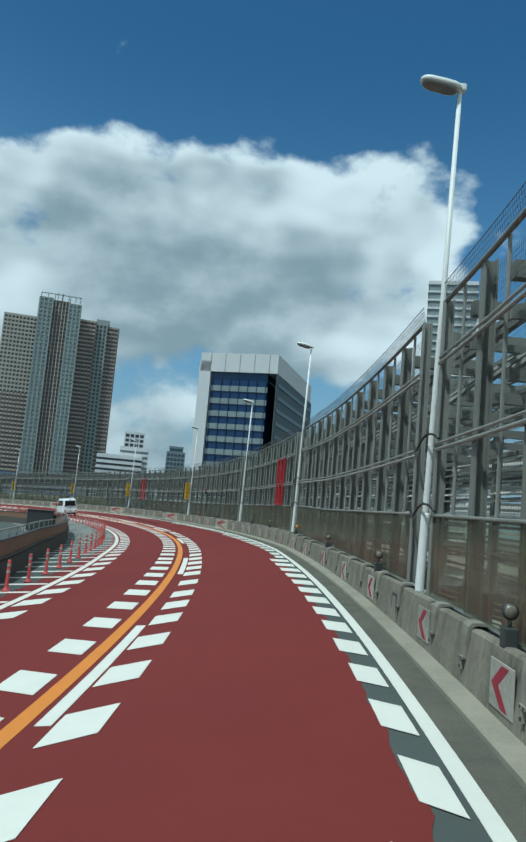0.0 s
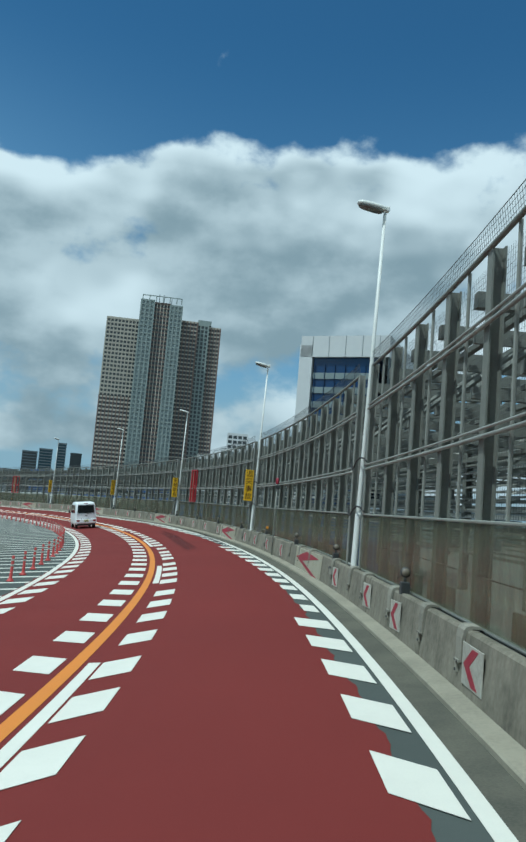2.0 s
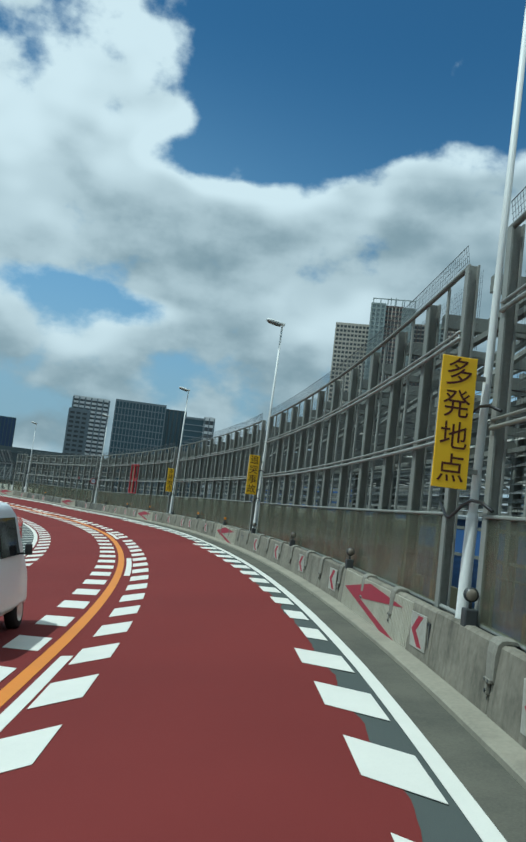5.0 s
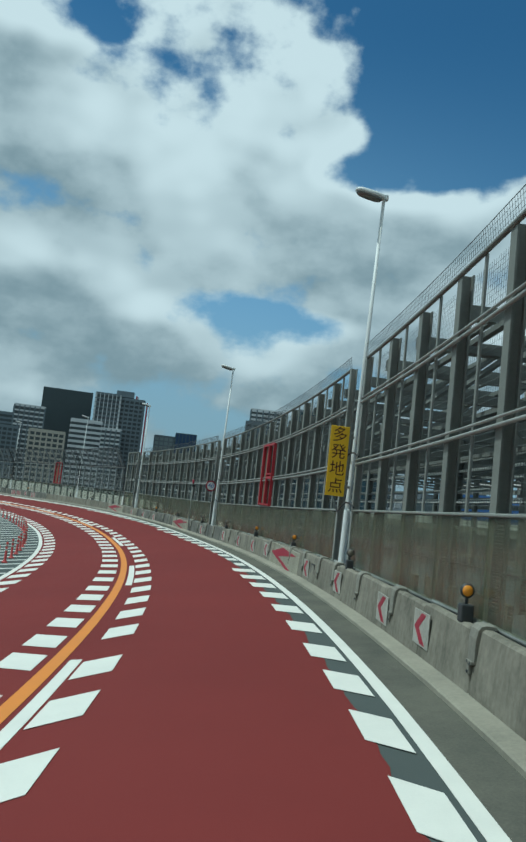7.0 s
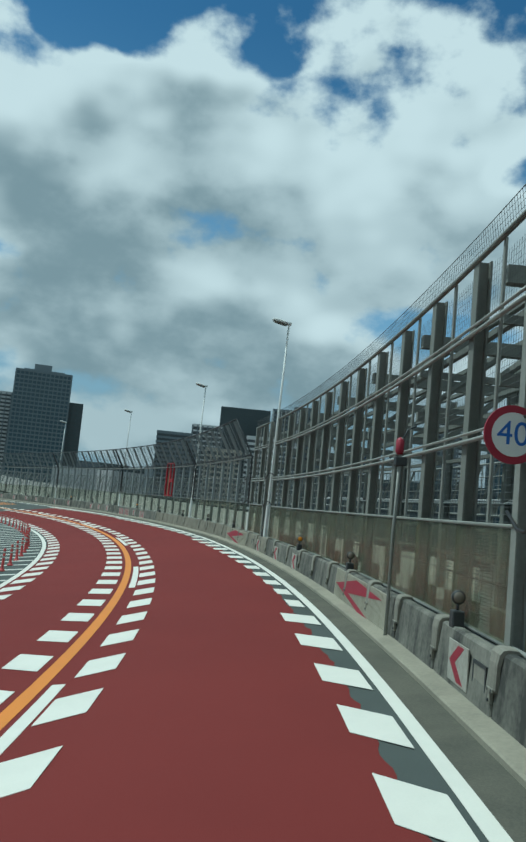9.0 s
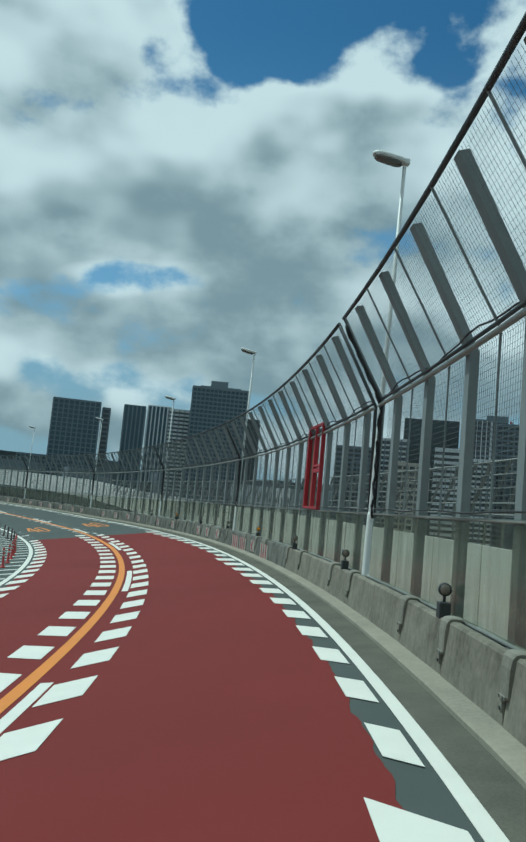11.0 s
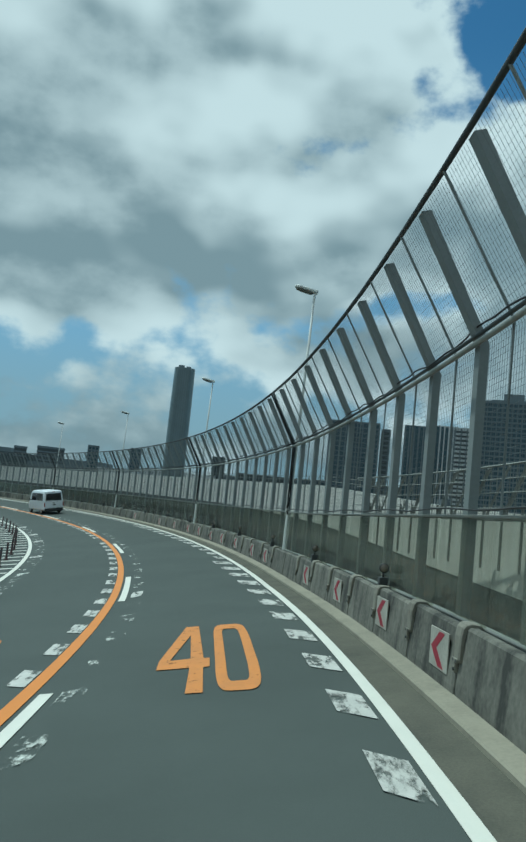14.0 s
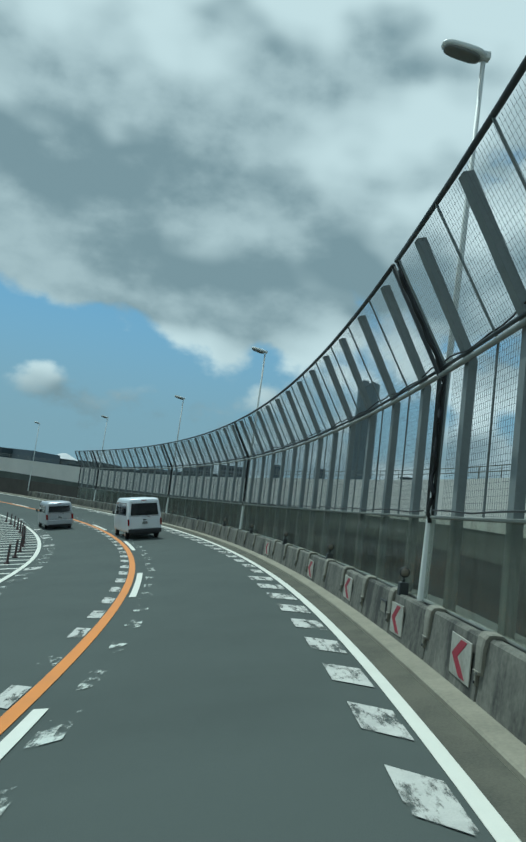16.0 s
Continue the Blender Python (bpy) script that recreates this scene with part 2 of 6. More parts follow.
mist = wmath("MULTIPLY", wmath("SUBTRACT", 1.0, wstep(EL, 0.15, 0.60)), wmath("MULTIPLY_ADD", wstep(AZ, 0.25, 0.80), 0.42, 0.22))
haze = wmath("MULTIPLY", wmath("SUBTRACT", 1.0, wstep(EL, 0.05, 0.27)), 0.95)
clear = wmix(haze, wmix(mist, grade.outputs[0], (0.36, 0.54, 0.70)), (0.33, 0.435, 0.485))
wt.links.new(wmix(alpha, clear, cloud), back.inputs[0])

# ---- materials ----
def link(nt, a, b):
    nt.links.new(a, b)


def material(name, base, other=None, rough=0.6, metal=0.0, grain=40.0, stain=1.2, amount=0.35, bump=0.15, spread=0.0, stretch=(1, 1, 1), streak=0.0, run=(9, 9, 0.35)):
    """Base colour varied at two scales towards other, with fine relief; spread varies it from object to object."""
    m = bpy.data.materials.new(name)
    m.use_nodes = True
    nt = m.node_tree
    b = nt.nodes["Principled BSDF"]
    b.inputs["Roughness"].default_value, b.inputs["Metallic"].default_value = rough, metal
    if other is None:
        other = tuple(c * 0.6 for c in base)
    co = nt.nodes.new("ShaderNodeTexCoord")
    mp = nt.nodes.new("ShaderNodeMapping")
    mp.inputs["Scale"].default_value = stretch
    link(nt, co.outputs["Object"], mp.inputs[0])
    info = nt.nodes.new("ShaderNodeObjectInfo")
    off = nt.nodes.new("ShaderNodeVectorMath")
    off.operation = "MULTIPLY_ADD"
    off.inputs[1].default_value = (37.0, 37.0, 37.0)
    link(nt, info.outputs["Random"], off.inputs[0])
    link(nt, mp.outputs[0], off.inputs[2])
    n1 = nt.nodes.new("ShaderNodeTexNoise")
    n1.inputs["Scale"].default_value, n1.inputs["Detail"].default_value = grain, 4
    n2 = nt.nodes.new("ShaderNodeTexNoise")
    n2.inputs["Scale"].default_value, n2.inputs["Detail"].default_value, n2.inputs["Roughness"].default_value = stain, 6, 0.62
    for n in (n1, n2):
        link(nt, off.outputs[0], n.inputs["Vector"])
    ramp = nt.nodes.new("ShaderNodeMapRange")
    ramp.inputs[1].default_value, ramp.inputs[2].default_value = 0.36, 0.68
    link(nt, n2.outputs["Fac"], ramp.inputs[0])
    mul = nt.nodes.new("ShaderNodeMath")
    mul.operation = "MULTIPLY_ADD"
    mul.inputs[1].default_value = amount
    link(nt, ramp.outputs[0], mul.inputs[0])
    g = nt.nodes.new("ShaderNodeMath")
    g.operation = "MULTIPLY_ADD"
    g.inputs[1].default_value, g.inputs[2].default_value = amount * 1.4, -amount * 0.7
    link(nt, n1.outputs["Fac"], g.inputs[0])
    link(nt, g.outputs[0], mul.inputs[2])
    fac = mul.outputs[0]
    if streak:
        ms = nt.nodes.new("ShaderNodeMapping")
        ms.inputs["Scale"].default_value = run
        link(nt, off.outputs[0], ms.inputs[0])
        n3 = nt.nodes.new("ShaderNodeTexNoise")
        n3.inputs["Scale"].default_value, n3.inputs["Detail"].default_value = 1.0, 5
        link(nt, ms.outputs[0], n3.inputs["Vector"])
        r3 = nt.nodes.new("ShaderNodeMapRange")
        r3.inputs[1].default_value, r3.inputs[2].default_value, r3.inputs[4].default_value = 0.48, 0.72, streak
        link(nt, n3.outputs["Fac"], r3.inputs[0])
        a = nt.nodes.new("ShaderNodeMath")
        a.operation = "ADD"
        link(nt, fac, a.inputs[0])
        link(nt, r3.outputs[0], a.inputs[1])
        fac = a.outputs[0]
    if spread:
        a = nt.nodes.new("ShaderNodeMath")
        a.operation = "MULTIPLY_ADD"
        a.inputs[1].default_value = spread
        link(nt, info.outputs["Random"], a.inputs[0])
        link(nt, fac, a.inputs[2])
        fac = a.outputs[0]
    clampn = nt.nodes.new("ShaderNodeClamp")
    link(nt, fac, clampn.inputs[0])
    mix = nt.nodes.new("ShaderNodeMix")
    mix.data_type = "RGBA"
    mix.inputs[6].default_value, mix.inputs[7].default_value = (*base, 1), (*other, 1)
    link(nt, clampn.outputs[0], mix.inputs[0])
    link(nt, mix.outputs[2], b.inputs["Base Color"])
    if bump:
        bp = nt.nodes.new("ShaderNodeBump")
        bp.inputs["Strength"].default_value, bp.inputs["Distance"].default_value = bump, 0.01
        link(nt, n1.outputs["Fac"], bp.inputs["Height"])
        link(nt, bp.outputs[0], b.inputs["Normal"])
    return m


def worn(m, scale, lo, hi, stretch=(1, 1, 1), most=1.0):
    """Let the paint flake off: where the noise is low the surface is open."""
    nt = m.node_tree
    b = nt.nodes["Principled BSDF"]
    co = nt.nodes.new("ShaderNodeTexCoord")
    info = nt.nodes.new("ShaderNodeObjectInfo")
    off = nt.nodes.new("ShaderNodeVectorMath")
    off.operation = "MULTIPLY_ADD"
    off.inputs[1].default_value = (61.0, 23.0, 0.0)
    link(nt, info.outputs["Random"], off.inputs[0])
    link(nt, co.outputs["Object"], off.inputs[2])
    mp = nt.nodes.new("ShaderNodeMapping")
    mp.inputs["Scale"].default_value = stretch
    link(nt, off.outputs[0], mp.inputs[0])
    n = nt.nodes.new("ShaderNodeTexNoise")
    n.inputs["Scale"].default_value, n.inputs["Detail"].default_value, n.inputs["Roughness"].default_value = scale, 8, 0.7
    link(nt, mp.outputs[0], n.inputs["Vector"])
    r = nt.nodes.new("ShaderNodeMapRange")
    r.inputs[1].default_value, r.inputs[2].default_value, r.inputs[4].default_value = lo, hi, most
    link(nt, n.outputs["Fac"], r.inputs[0])
    link(nt, r.outputs[0], b.inputs["Alpha"])
    return m


ASPHALT = material("asphalt", (0.075, 0.087, 0.080), (0.052, 0.061, 0.056), 0.92, grain=90, stain=0.35, amount=0.5, bump=0.35)
GUTTER = material("gutter asphalt", (0.115, 0.111, 0.086), (0.066, 0.067, 0.055), 0.92, grain=45, stain=1.1, amount=0.8, bump=0.35)
RED_ROAD = material("red surfacing", (0.150, 0.025, 0.0218), (0.112, 0.019, 0.0172), 0.92, grain=110, stain=0.22, amount=0.5, bump=0.35)
PAINT = material("white road paint", (0.63, 0.62, 0.545), (0.47, 0.465, 0.41), 0.75, grain=60, stain=2.0, amount=0.25, bump=0.1)
WORN_PAINT = worn(material("worn white paint", (0.50, 0.495, 0.45), (0.27, 0.27, 0.25), 0.75, grain=60, stain=3.0, amount=0.5), 2.2, 0.40, 0.52, (2.6, 0.7, 1), 1.0)
WORN_MORE = worn(material("flaked white paint", (0.60, 0.62, 0.56), (0.4, 0.415, 0.38), 0.75, grain=60, stain=2.0, amount=0.3), 2.0, 0.52, 0.62, (2.0, 0.8, 1), 0.9)
STREAKED = worn(material("paint torn by tyres", (0.64, 0.66, 0.60), (0.4, 0.41, 0.38), 0.75, grain=60, stain=2.0, amount=0.3), 2.4, 0.42, 0.53, (4.5, 0.3, 1), 1.0)
ORANGE = material("orange road paint", (0.57, 0.192, 0.014), (0.42, 0.155, 0.025), 0.7, grain=50, stain=1.3, amount=0.35)
ORANGE_OLD = worn(material("cracked orange paint", (0.54, 0.20, 0.03), (0.36, 0.15, 0.04), 0.75, grain=30, stain=3.0, amount=0.5), 9.0, 0.34, 0.40)
CONCRETE = material("weathered concrete", (0.235, 0.217, 0.166), (0.085, 0.079, 0.058), 0.92, grain=14, stain=1.9, amount=0.6, bump=0.25, spread=0.2, streak=0.30)
STAINED = material("water-stained concrete", (0.20, 0.195, 0.160), (0.038, 0.039, 0.033), 0.9, grain=16, stain=1.3, amount=0.6, bump=0.25, spread=0.3, streak=0.75, run=(3.2, 3.2, 0.5))
KERB = material("kerb concrete", (0.27, 0.252, 0.19), (0.17, 0.16, 0.122), 0.92, grain=22, stain=1.2, amount=0.7, bump=0.3)
STEEL = material("galvanised steel", (0.27, 0.278, 0.245), (0.165, 0.17, 0.148), 0.6, 0.15, grain=30, stain=2.2, amount=0.5, bump=0.08, spread=0.25)
DULL = material("grey painted steel", (0.195, 0.204, 0.176), (0.130, 0.136, 0.115), 0.65, 0.1, grain=30, stain=1.6, amount=0.5, bump=0.08, spread=0.25)
WIRE = material("steel wire", (0.15, 0.16, 0.155), None, 0.6, 0.2, bump=0)
RAIL = material("bright steel tube", (0.31, 0.318, 0.285), (0.17, 0.175, 0.155), 0.5, 0.25, grain=20, stain=2.5, amount=0.45, bump=0.05)
LEAN_GREY = material("grey-green painted steel", (0.215, 0.238, 0.232), (0.15, 0.168, 0.162), 0.65, 0.05, grain=25, stain=1.4, amount=0.5, bump=0.06, spread=0.25)
DARK = material("dark steel", (0.045, 0.05, 0.05), None, 0.55, 0.2, bump=0.05)
CABLE = material("black cable", (0.012, 0.012, 0.012), None, 0.5, bump=0)
LAMP_WHITE = material("white lamp paint", (0.66, 0.675, 0.63), (0.52, 0.535, 0.50), 0.5, 0.0, grain=20, stain=1.5, amount=0.25, bump=0.03)
LENS = material("lamp lens", (0.15, 0.15, 0.13), (0.08, 0.08, 0.07), 0.2, bump=0)
RED_PAINT = material("red steel paint", (0.36, 0.018, 0.028), (0.24, 0.015, 0.02), 0.5, grain=25, stain=2.5, amount=0.4, bump=0.05)
SIGN_RED = material("red sign sheet", (0.30, 0.013, 0.036), (0.20, 0.014, 0.030), 0.55, grain=15, stain=4.0, amount=0.4, bump=0.03, spread=0.4)
SIGN_WHITE = material("white sign sheet", (0.43, 0.42, 0.36), (0.22, 0.213, 0.175), 0.6, grain=20, stain=2.5, amount=0.55, bump=0.03, spread=0.35)
YELLOW = material("yellow sign sheet", (0.86, 0.53, 0.012), (0.72, 0.42, 0.012), 0.45, grain=12, stain=2.0, amount=0.25, bump=0.02)
SIGN_DARK = material("dark red sign writing", (0.07, 0.012, 0.008), None, 0.5, bump=0)
BLUE_SIGN = material("blue sign sheet", (0.03, 0.12, 0.42), None, 0.45, bump=0)
BOLLARD = material("red rubber post", (0.42, 0.05, 0.045), (0.25, 0.03, 0.03), 0.6, grain=15, stain=3, amount=0.4)
BOLLARD_DARK = material("dark rubber post", (0.06, 0.03, 0.028), (0.03, 0.02, 0.02), 0.6, grain=15, stain=3, amount=0.4)
BEACON = material("amber lens", (0.75, 0.30, 0.02), (0.6, 0.22, 0.02), 0.25, bump=0)
BROWN_WALL = material("brown wall panel", (0.20, 0.105, 0.055), (0.125, 0.07, 0.04), 0.7, grain=10, stain=0.8, amount=0.5)
PALE = material("pale wall panel", (0.69, 0.675, 0.61), (0.55, 0.54, 0.485), 0.7, grain=8, stain=0.4, amount=0.4, bump=0.05, spread=0.2)
GROUND = material("city ground", (0.10, 0.105, 0.10), (0.06, 0.075, 0.06), 0.95, grain=0.5, stain=0.01, amount=0.6)
VAN_WHITE = material("white car paint", (0.74, 0.76, 0.77), (0.66, 0.68, 0.69), 0.25, grain=3, stain=0.8, amount=0.2, bump=0)
VAN_SILVER = material("silver car paint", (0.46, 0.47, 0.48), (0.38, 0.39, 0.40), 0.28, 0.4, grain=3, stain=0.8, amount=0.2, bump=0)
CAR_GLASS = material("dark car glass", (0.012, 0.014, 0.016), None, 0.06, bump=0)
PLASTIC = material("dark plastic", (0.02, 0.021, 0.022), (0.035, 0.035, 0.035), 0.6, bump=0.05)
TYRE = material("tyre rubber", (0.016, 0.016, 0.016), (0.03, 0.03, 0.03), 0.85, bump=0.1)
TAIL = material("red tail lamp", (0.20, 0.010, 0.012), (0.10, 0.008, 0.008), 0.15, bump=0)
PLATE = material("number plate", (0.62, 0.60, 0.30), (0.5, 0.48, 0.25), 0.5, bump=0)
PLATE_WHITE = material("white number plate", (0.62, 0.64, 0.62), None, 0.5, bump=0)
CHROME = material("wheel alloy", (0.45, 0.46, 0.47), (0.3, 0.3, 0.3), 0.3, 0.8, bump=0)


for m in (ASPHALT, RED_ROAD, GUTTER):
    m.node_tree.nodes["Principled BSDF"].inputs["Specular IOR Level"].default_value = 0.2


def sheet_glass(name, tint, dirt, lo, hi, share):
    """A clear plastic sheet under a film of dirt that has run down it."""
    m = bpy.data.materials.new(name)
    m.use_nodes = True
    nt = m.node_tree
    out, b = nt.nodes["Material Output"], nt.nodes["Principled BSDF"]
    b.inputs["Roughness"].default_value = 0.5
    co, info = nt.nodes.new("ShaderNodeTexCoord"), nt.nodes.new("ShaderNodeObjectInfo")
    off = nt.nodes.new("ShaderNodeVectorMath")
    off.operation = "MULTIPLY_ADD"
    off.inputs[1].default_value = (19.0, 31.0, 7.0)
    link(nt, info.outputs["Random"], off.inputs[0])
    link(nt, co.outputs["Object"], off.inputs[2])
    mp = nt.nodes.new("ShaderNodeMapping")
    mp.inputs["Scale"].default_value = (6, 6, 0.7)
    link(nt, off.outputs[0], mp.inputs[0])
    n = nt.nodes.new("ShaderNodeTexNoise")
    n.inputs["Scale"].default_value, n.inputs["Detail"].default_value, n.inputs["Roughness"].default_value = 0.8, 7, 0.62
    link(nt, mp.outputs[0], n.inputs["Vector"])
    r = nt.nodes.new("ShaderNodeMapRange")
    r.inputs[1].default_value, r.inputs[2].default_value = 0.3, 0.72
    r.inputs[3].default_value, r.inputs[4].default_value = lo, hi
    link(nt, n.outputs["Fac"], r.inputs[0])
    mix = nt.nodes.new("ShaderNodeMix")
    mix.data_type = "RGBA"
    mix.inputs[6].default_value, mix.inputs[7].default_value = (*dirt, 1), tuple(0.55 * c for c in dirt) + (1,)
    link(nt, n.outputs["Fac"], mix.inputs[0])
    link(nt, mix.outputs[2], b.inputs["Base Color"])
    clear = nt.nodes.new("ShaderNodeBsdfTransparent")
    clear.inputs[0].default_value = (*tint, 1)
    gloss = nt.nodes.new("ShaderNodeBsdfGlossy")
    gloss.inputs["Roughness"].default_value = 0.12
    fr = nt.nodes.new("ShaderNodeFresnel")
    fr.inputs[0].default_value = 1.45
    fm = nt.nodes.new("ShaderNodeMath")
    fm.operation = "MULTIPLY"
    fm.inputs[1].default_value = share
    link(nt, fr.outputs[0], fm.inputs[0])
    m1, m2 = nt.nodes.new("ShaderNodeMixShader"), nt.nodes.new("ShaderNodeMixShader")
    link(nt, fm.outputs[0], m1.inputs[0])
    link(nt, clear.outputs[0], m1.inputs[1])
    link(nt, gloss.outputs[0], m1.inputs[2])
    link(nt, r.outputs[0], m2.inputs[0])
    link(nt, m1.outputs[0], m2.inputs[1])
    link(nt, b.outputs[0], m2.inputs[2])
    link(nt, m2.outputs[0], out.inputs[0])
    return m


PANEL = sheet_glass("dirty clear panel", (0.89, 0.90, 0.81), (0.215, 0.212, 0.155), 0.06, 0.40, 0.3)
PANEL_CLEAN = sheet_glass("hazed clear panel", (0.92, 0.93, 0.88), (0.15, 0.146, 0.112), 0.01, 0.20, 0.25)


# ---- building blocks ----
def mesh_object(name, verts, faces, mat, parent=None, label="", smooth=False):
    me = bpy.data.meshes.new(name)
    me.from_pydata([tuple(v) for v in verts], [], faces)
    me.materials.append(mat)
    if smooth:
        me.polygons.foreach_set("use_smooth", [True] * len(me.polygons))
    me.update()
    ob = new(name, me)
    if parent is not None:
        ob.parent = parent
    if label:
        ob["label"] = label
    return ob


def part(name, bm, mat, parent=None, label="", smooth=False):
    me = bpy.data.meshes.new(name)
    bm.to_mesh(me)
    bm.free()
    me.materials.append(mat)
    if smooth:
        me.polygons.foreach_set("use_smooth", [True] * len(me.polygons))
    ob = new(name, me)
    if parent is not None:
        ob.parent = parent
    if label:
        ob["label"] = label
    return ob


def share(name, data, m, parent=None):
    """One more object on a mesh that is already there."""
    ob = new(name, data)
    ob.parent = parent
    ob.matrix_basis = m
    return ob


def holder(name, label, category, group="", kind="", m=None):
    ob = tagged(new(name), label, category, group, kind)
    if m is not None:
        ob.matrix_basis = m
    return ob


def box(bm, size, at, turn=None, bevel=0.0):
    """A box of that size round its middle, with bevelled edges."""
    m = Matrix.Translation(at)
    if turn is not None:
        m = m @ turn
    r = bmesh.ops.create_cube(bm, size=1.0, matrix=m @ Matrix.Diagonal((*size, 1)))
    if bevel:
        edges = list({e for v in r["verts"] for e in v.link_edges})
        bmesh.ops.bevel(bm, geom=edges, offset=bevel, segments=2, profile=0.5, affect="EDGES")
    return bm


def tube_data(points, radius, sides=8, caps=True):
    """Vertices and faces of a round bar along points."""
    vs, fs = [], []
    n = len(points)
    pts = [Vector(p) for p in points]
    for i, p in enumerate(pts):
        d = (pts[min(i + 1, n - 1)] - pts[max(i - 1, 0)]).normalized()
        a = d.cross(Vector((0, 0, 1)))
        if a.length < 1e-3:
            a = Vector((1, 0, 0))
        a.normalize()
        b = a.cross(d)
        r = radius[i] if isinstance(radius, (list, tuple)) else radius
        for j in range(sides):
            w = 2 * math.pi * j / sides
            vs.append(p + a * (math.cos(w) * r) + b * (math.sin(w) * r))
    for i in range(n - 1):
        for j in range(sides):
            k = (j + 1) % sides
            fs.append((i * sides + j, i * sides + k, (i + 1) * sides + k, (i + 1) * sides + j))
    if caps:
        fs.append(tuple(range(sides))[::-1])
        fs.append(tuple((n - 1) * sides + j for j in range(sides)))
    return vs, fs


def tube(name, points, radius, mat, parent=None, sides=8, label=""):
    vs, fs = tube_data(points, radius, sides)
    return mesh_object(name, vs, fs, mat, parent, label, smooth=True)


def sweep(name, profile, s0, s1, step, mat, place=up, parent=None, label="", closed=True):
    """A profile of (d, z) corners drawn along the road from s0 to s1."""
    n = max(2, int(math.ceil((s1 - s0) / step)) + 1)
    k = len(profile)
    vs, fs = [], []
    for s in np.linspace(s0, s1, n):
        vs += [place(float(s), d, z) for d, z in profile]
    edges = k if closed else k - 1
    for i in range(n - 1):
        for j in range(edges):
            q = (j + 1) % k
            fs.append((i * k + j, i * k + q, (i + 1) * k + q, (i + 1) * k + j))
    if closed:
        fs.append(tuple(range(k))[::-1])
        fs.append(tuple((n - 1) * k + j for j in range(k)))
    return mesh_object(name, vs, fs, mat, parent, label)


def strip(name, d0, d1, h, s0, s1, step, mat, parent=None, label="", thick=0.004, last=None):
    """A band painted on the road; d0 and d1 may follow the station, last gives the end station across it."""
    f0 = d0 if callable(d0) else (lambda s: d0)
    f1 = d1 if callable(d1) else (lambda s: d1)
    vs, fs = [], []
    n = max(2, int(math.ceil((s1 - s0) / step)) + 1)
    for s in np.linspace(s0, s1, n):
        a, b = f0(s), f1(s)
        sa, sb = (min(s, last(a)), min(s, last(b))) if last else (s, s)
        vs += [rd(sa, a, h), rd(sb, b, h), rd(sb, b, h - thick), rd(sa, a, h - thick)]
    for i in range(n - 1):
        for j in range(4):
            q = (j + 1) % 4
            fs.append((i * 4 + j, i * 4 + q, (i + 1) * 4 + q, (i + 1) * 4 + j))
    fs += [(3, 2, 1, 0), ((n - 1) * 4, (n - 1) * 4 + 1, (n - 1) * 4 + 2, (n - 1) * 4 + 3)]
    return mesh_object(name, vs, fs, mat, parent, label)


# ---- road ----
mid = lambda s: float(tab(MIDDLE, s))
ground = mesh_object("ground", [(-3500, -3500, -16), (3500, -3500, -16), (3500, 3500, -16), (-3500, 3500, -16)], [(0, 1, 2, 3)], GROUND)
tagged(ground, "grey built-up ground far below the viaduct", "ground", kind="structure")
road = sweep("road", [(-17.0, -0.0), (0.42, 0.0), (0.42, -1.2), (-17.0, -1.2)], -45, 400, 0.25, ASPHALT, rd)
tagged(road, "grey asphalt deck of a curving banked viaduct", "road", kind="structure")
gutter = strip("gutter", 0.07, lambda s: 0.415 + float(tab(OUTWARD, s)), 0.004, -45, 400, 0.5, GUTTER)
tagged(gutter, "dusty pale asphalt shoulder beside the kerb", "shoulder", kind="structure")


def ragged(base, size, seed):
    return lambda s: base + size * noise.fractal(Vector((s * 1.7, seed, 0.3)), 0.7, 2.1, 5)


red_road = strip("red_surfacing", ragged(-6.92, 0.08, 3.0), ragged(-0.375, 0.06, 8.0), 0.006, -45, RED_END + 2.8, 0.15, RED_ROAD, last=lambda d: RED_END - 0.45 - 0.30 * d)
tagged(red_road, "dark red anti-skid road surfacing with ragged edges", "road", kind="structure")
kerb = sweep("kerb", [(0.42, -0.05), (0.42, 0.045), (0.44, 0.06), (0.66, 0.07), (0.66, -0.05)], -45, 400, 2.0, KERB, foot)
tagged(kerb, "low pale concrete kerb under the barrier", "kerb", kind="structure")
edge = strip("edge_line", -0.065, 0.065, 0.010, -45, 400, 0.5, PAINT)
tagged(edge, "solid white line along the outer lane edge", "road marking", kind="structure")
left_d = lambda s: float(np.interp(s, [-45, 10, 23, 60, 140, 160, 235, 282, 302, 400], [-6.2, -6.35, -6.4, -6.85, -6.95, -6.95, -7.35, -7.2, -7.4, -7.4]))
left_line = strip("inner_edge_line", lambda s: left_d(s) - 0.085, lambda s: left_d(s) + 0.085, 0.010, -45, 400, 0.5, PAINT)
tagged(left_line, "solid white line round the hatched island", "road marking", kind="structure")
middle = strip("centre_line", lambda s: mid(s) - 0.09, lambda s: mid(s) + 0.09, 0.011, -45, 400, 0.5, ORANGE)
tagged(middle, "solid orange line between the two lanes", "road marking", kind="structure")


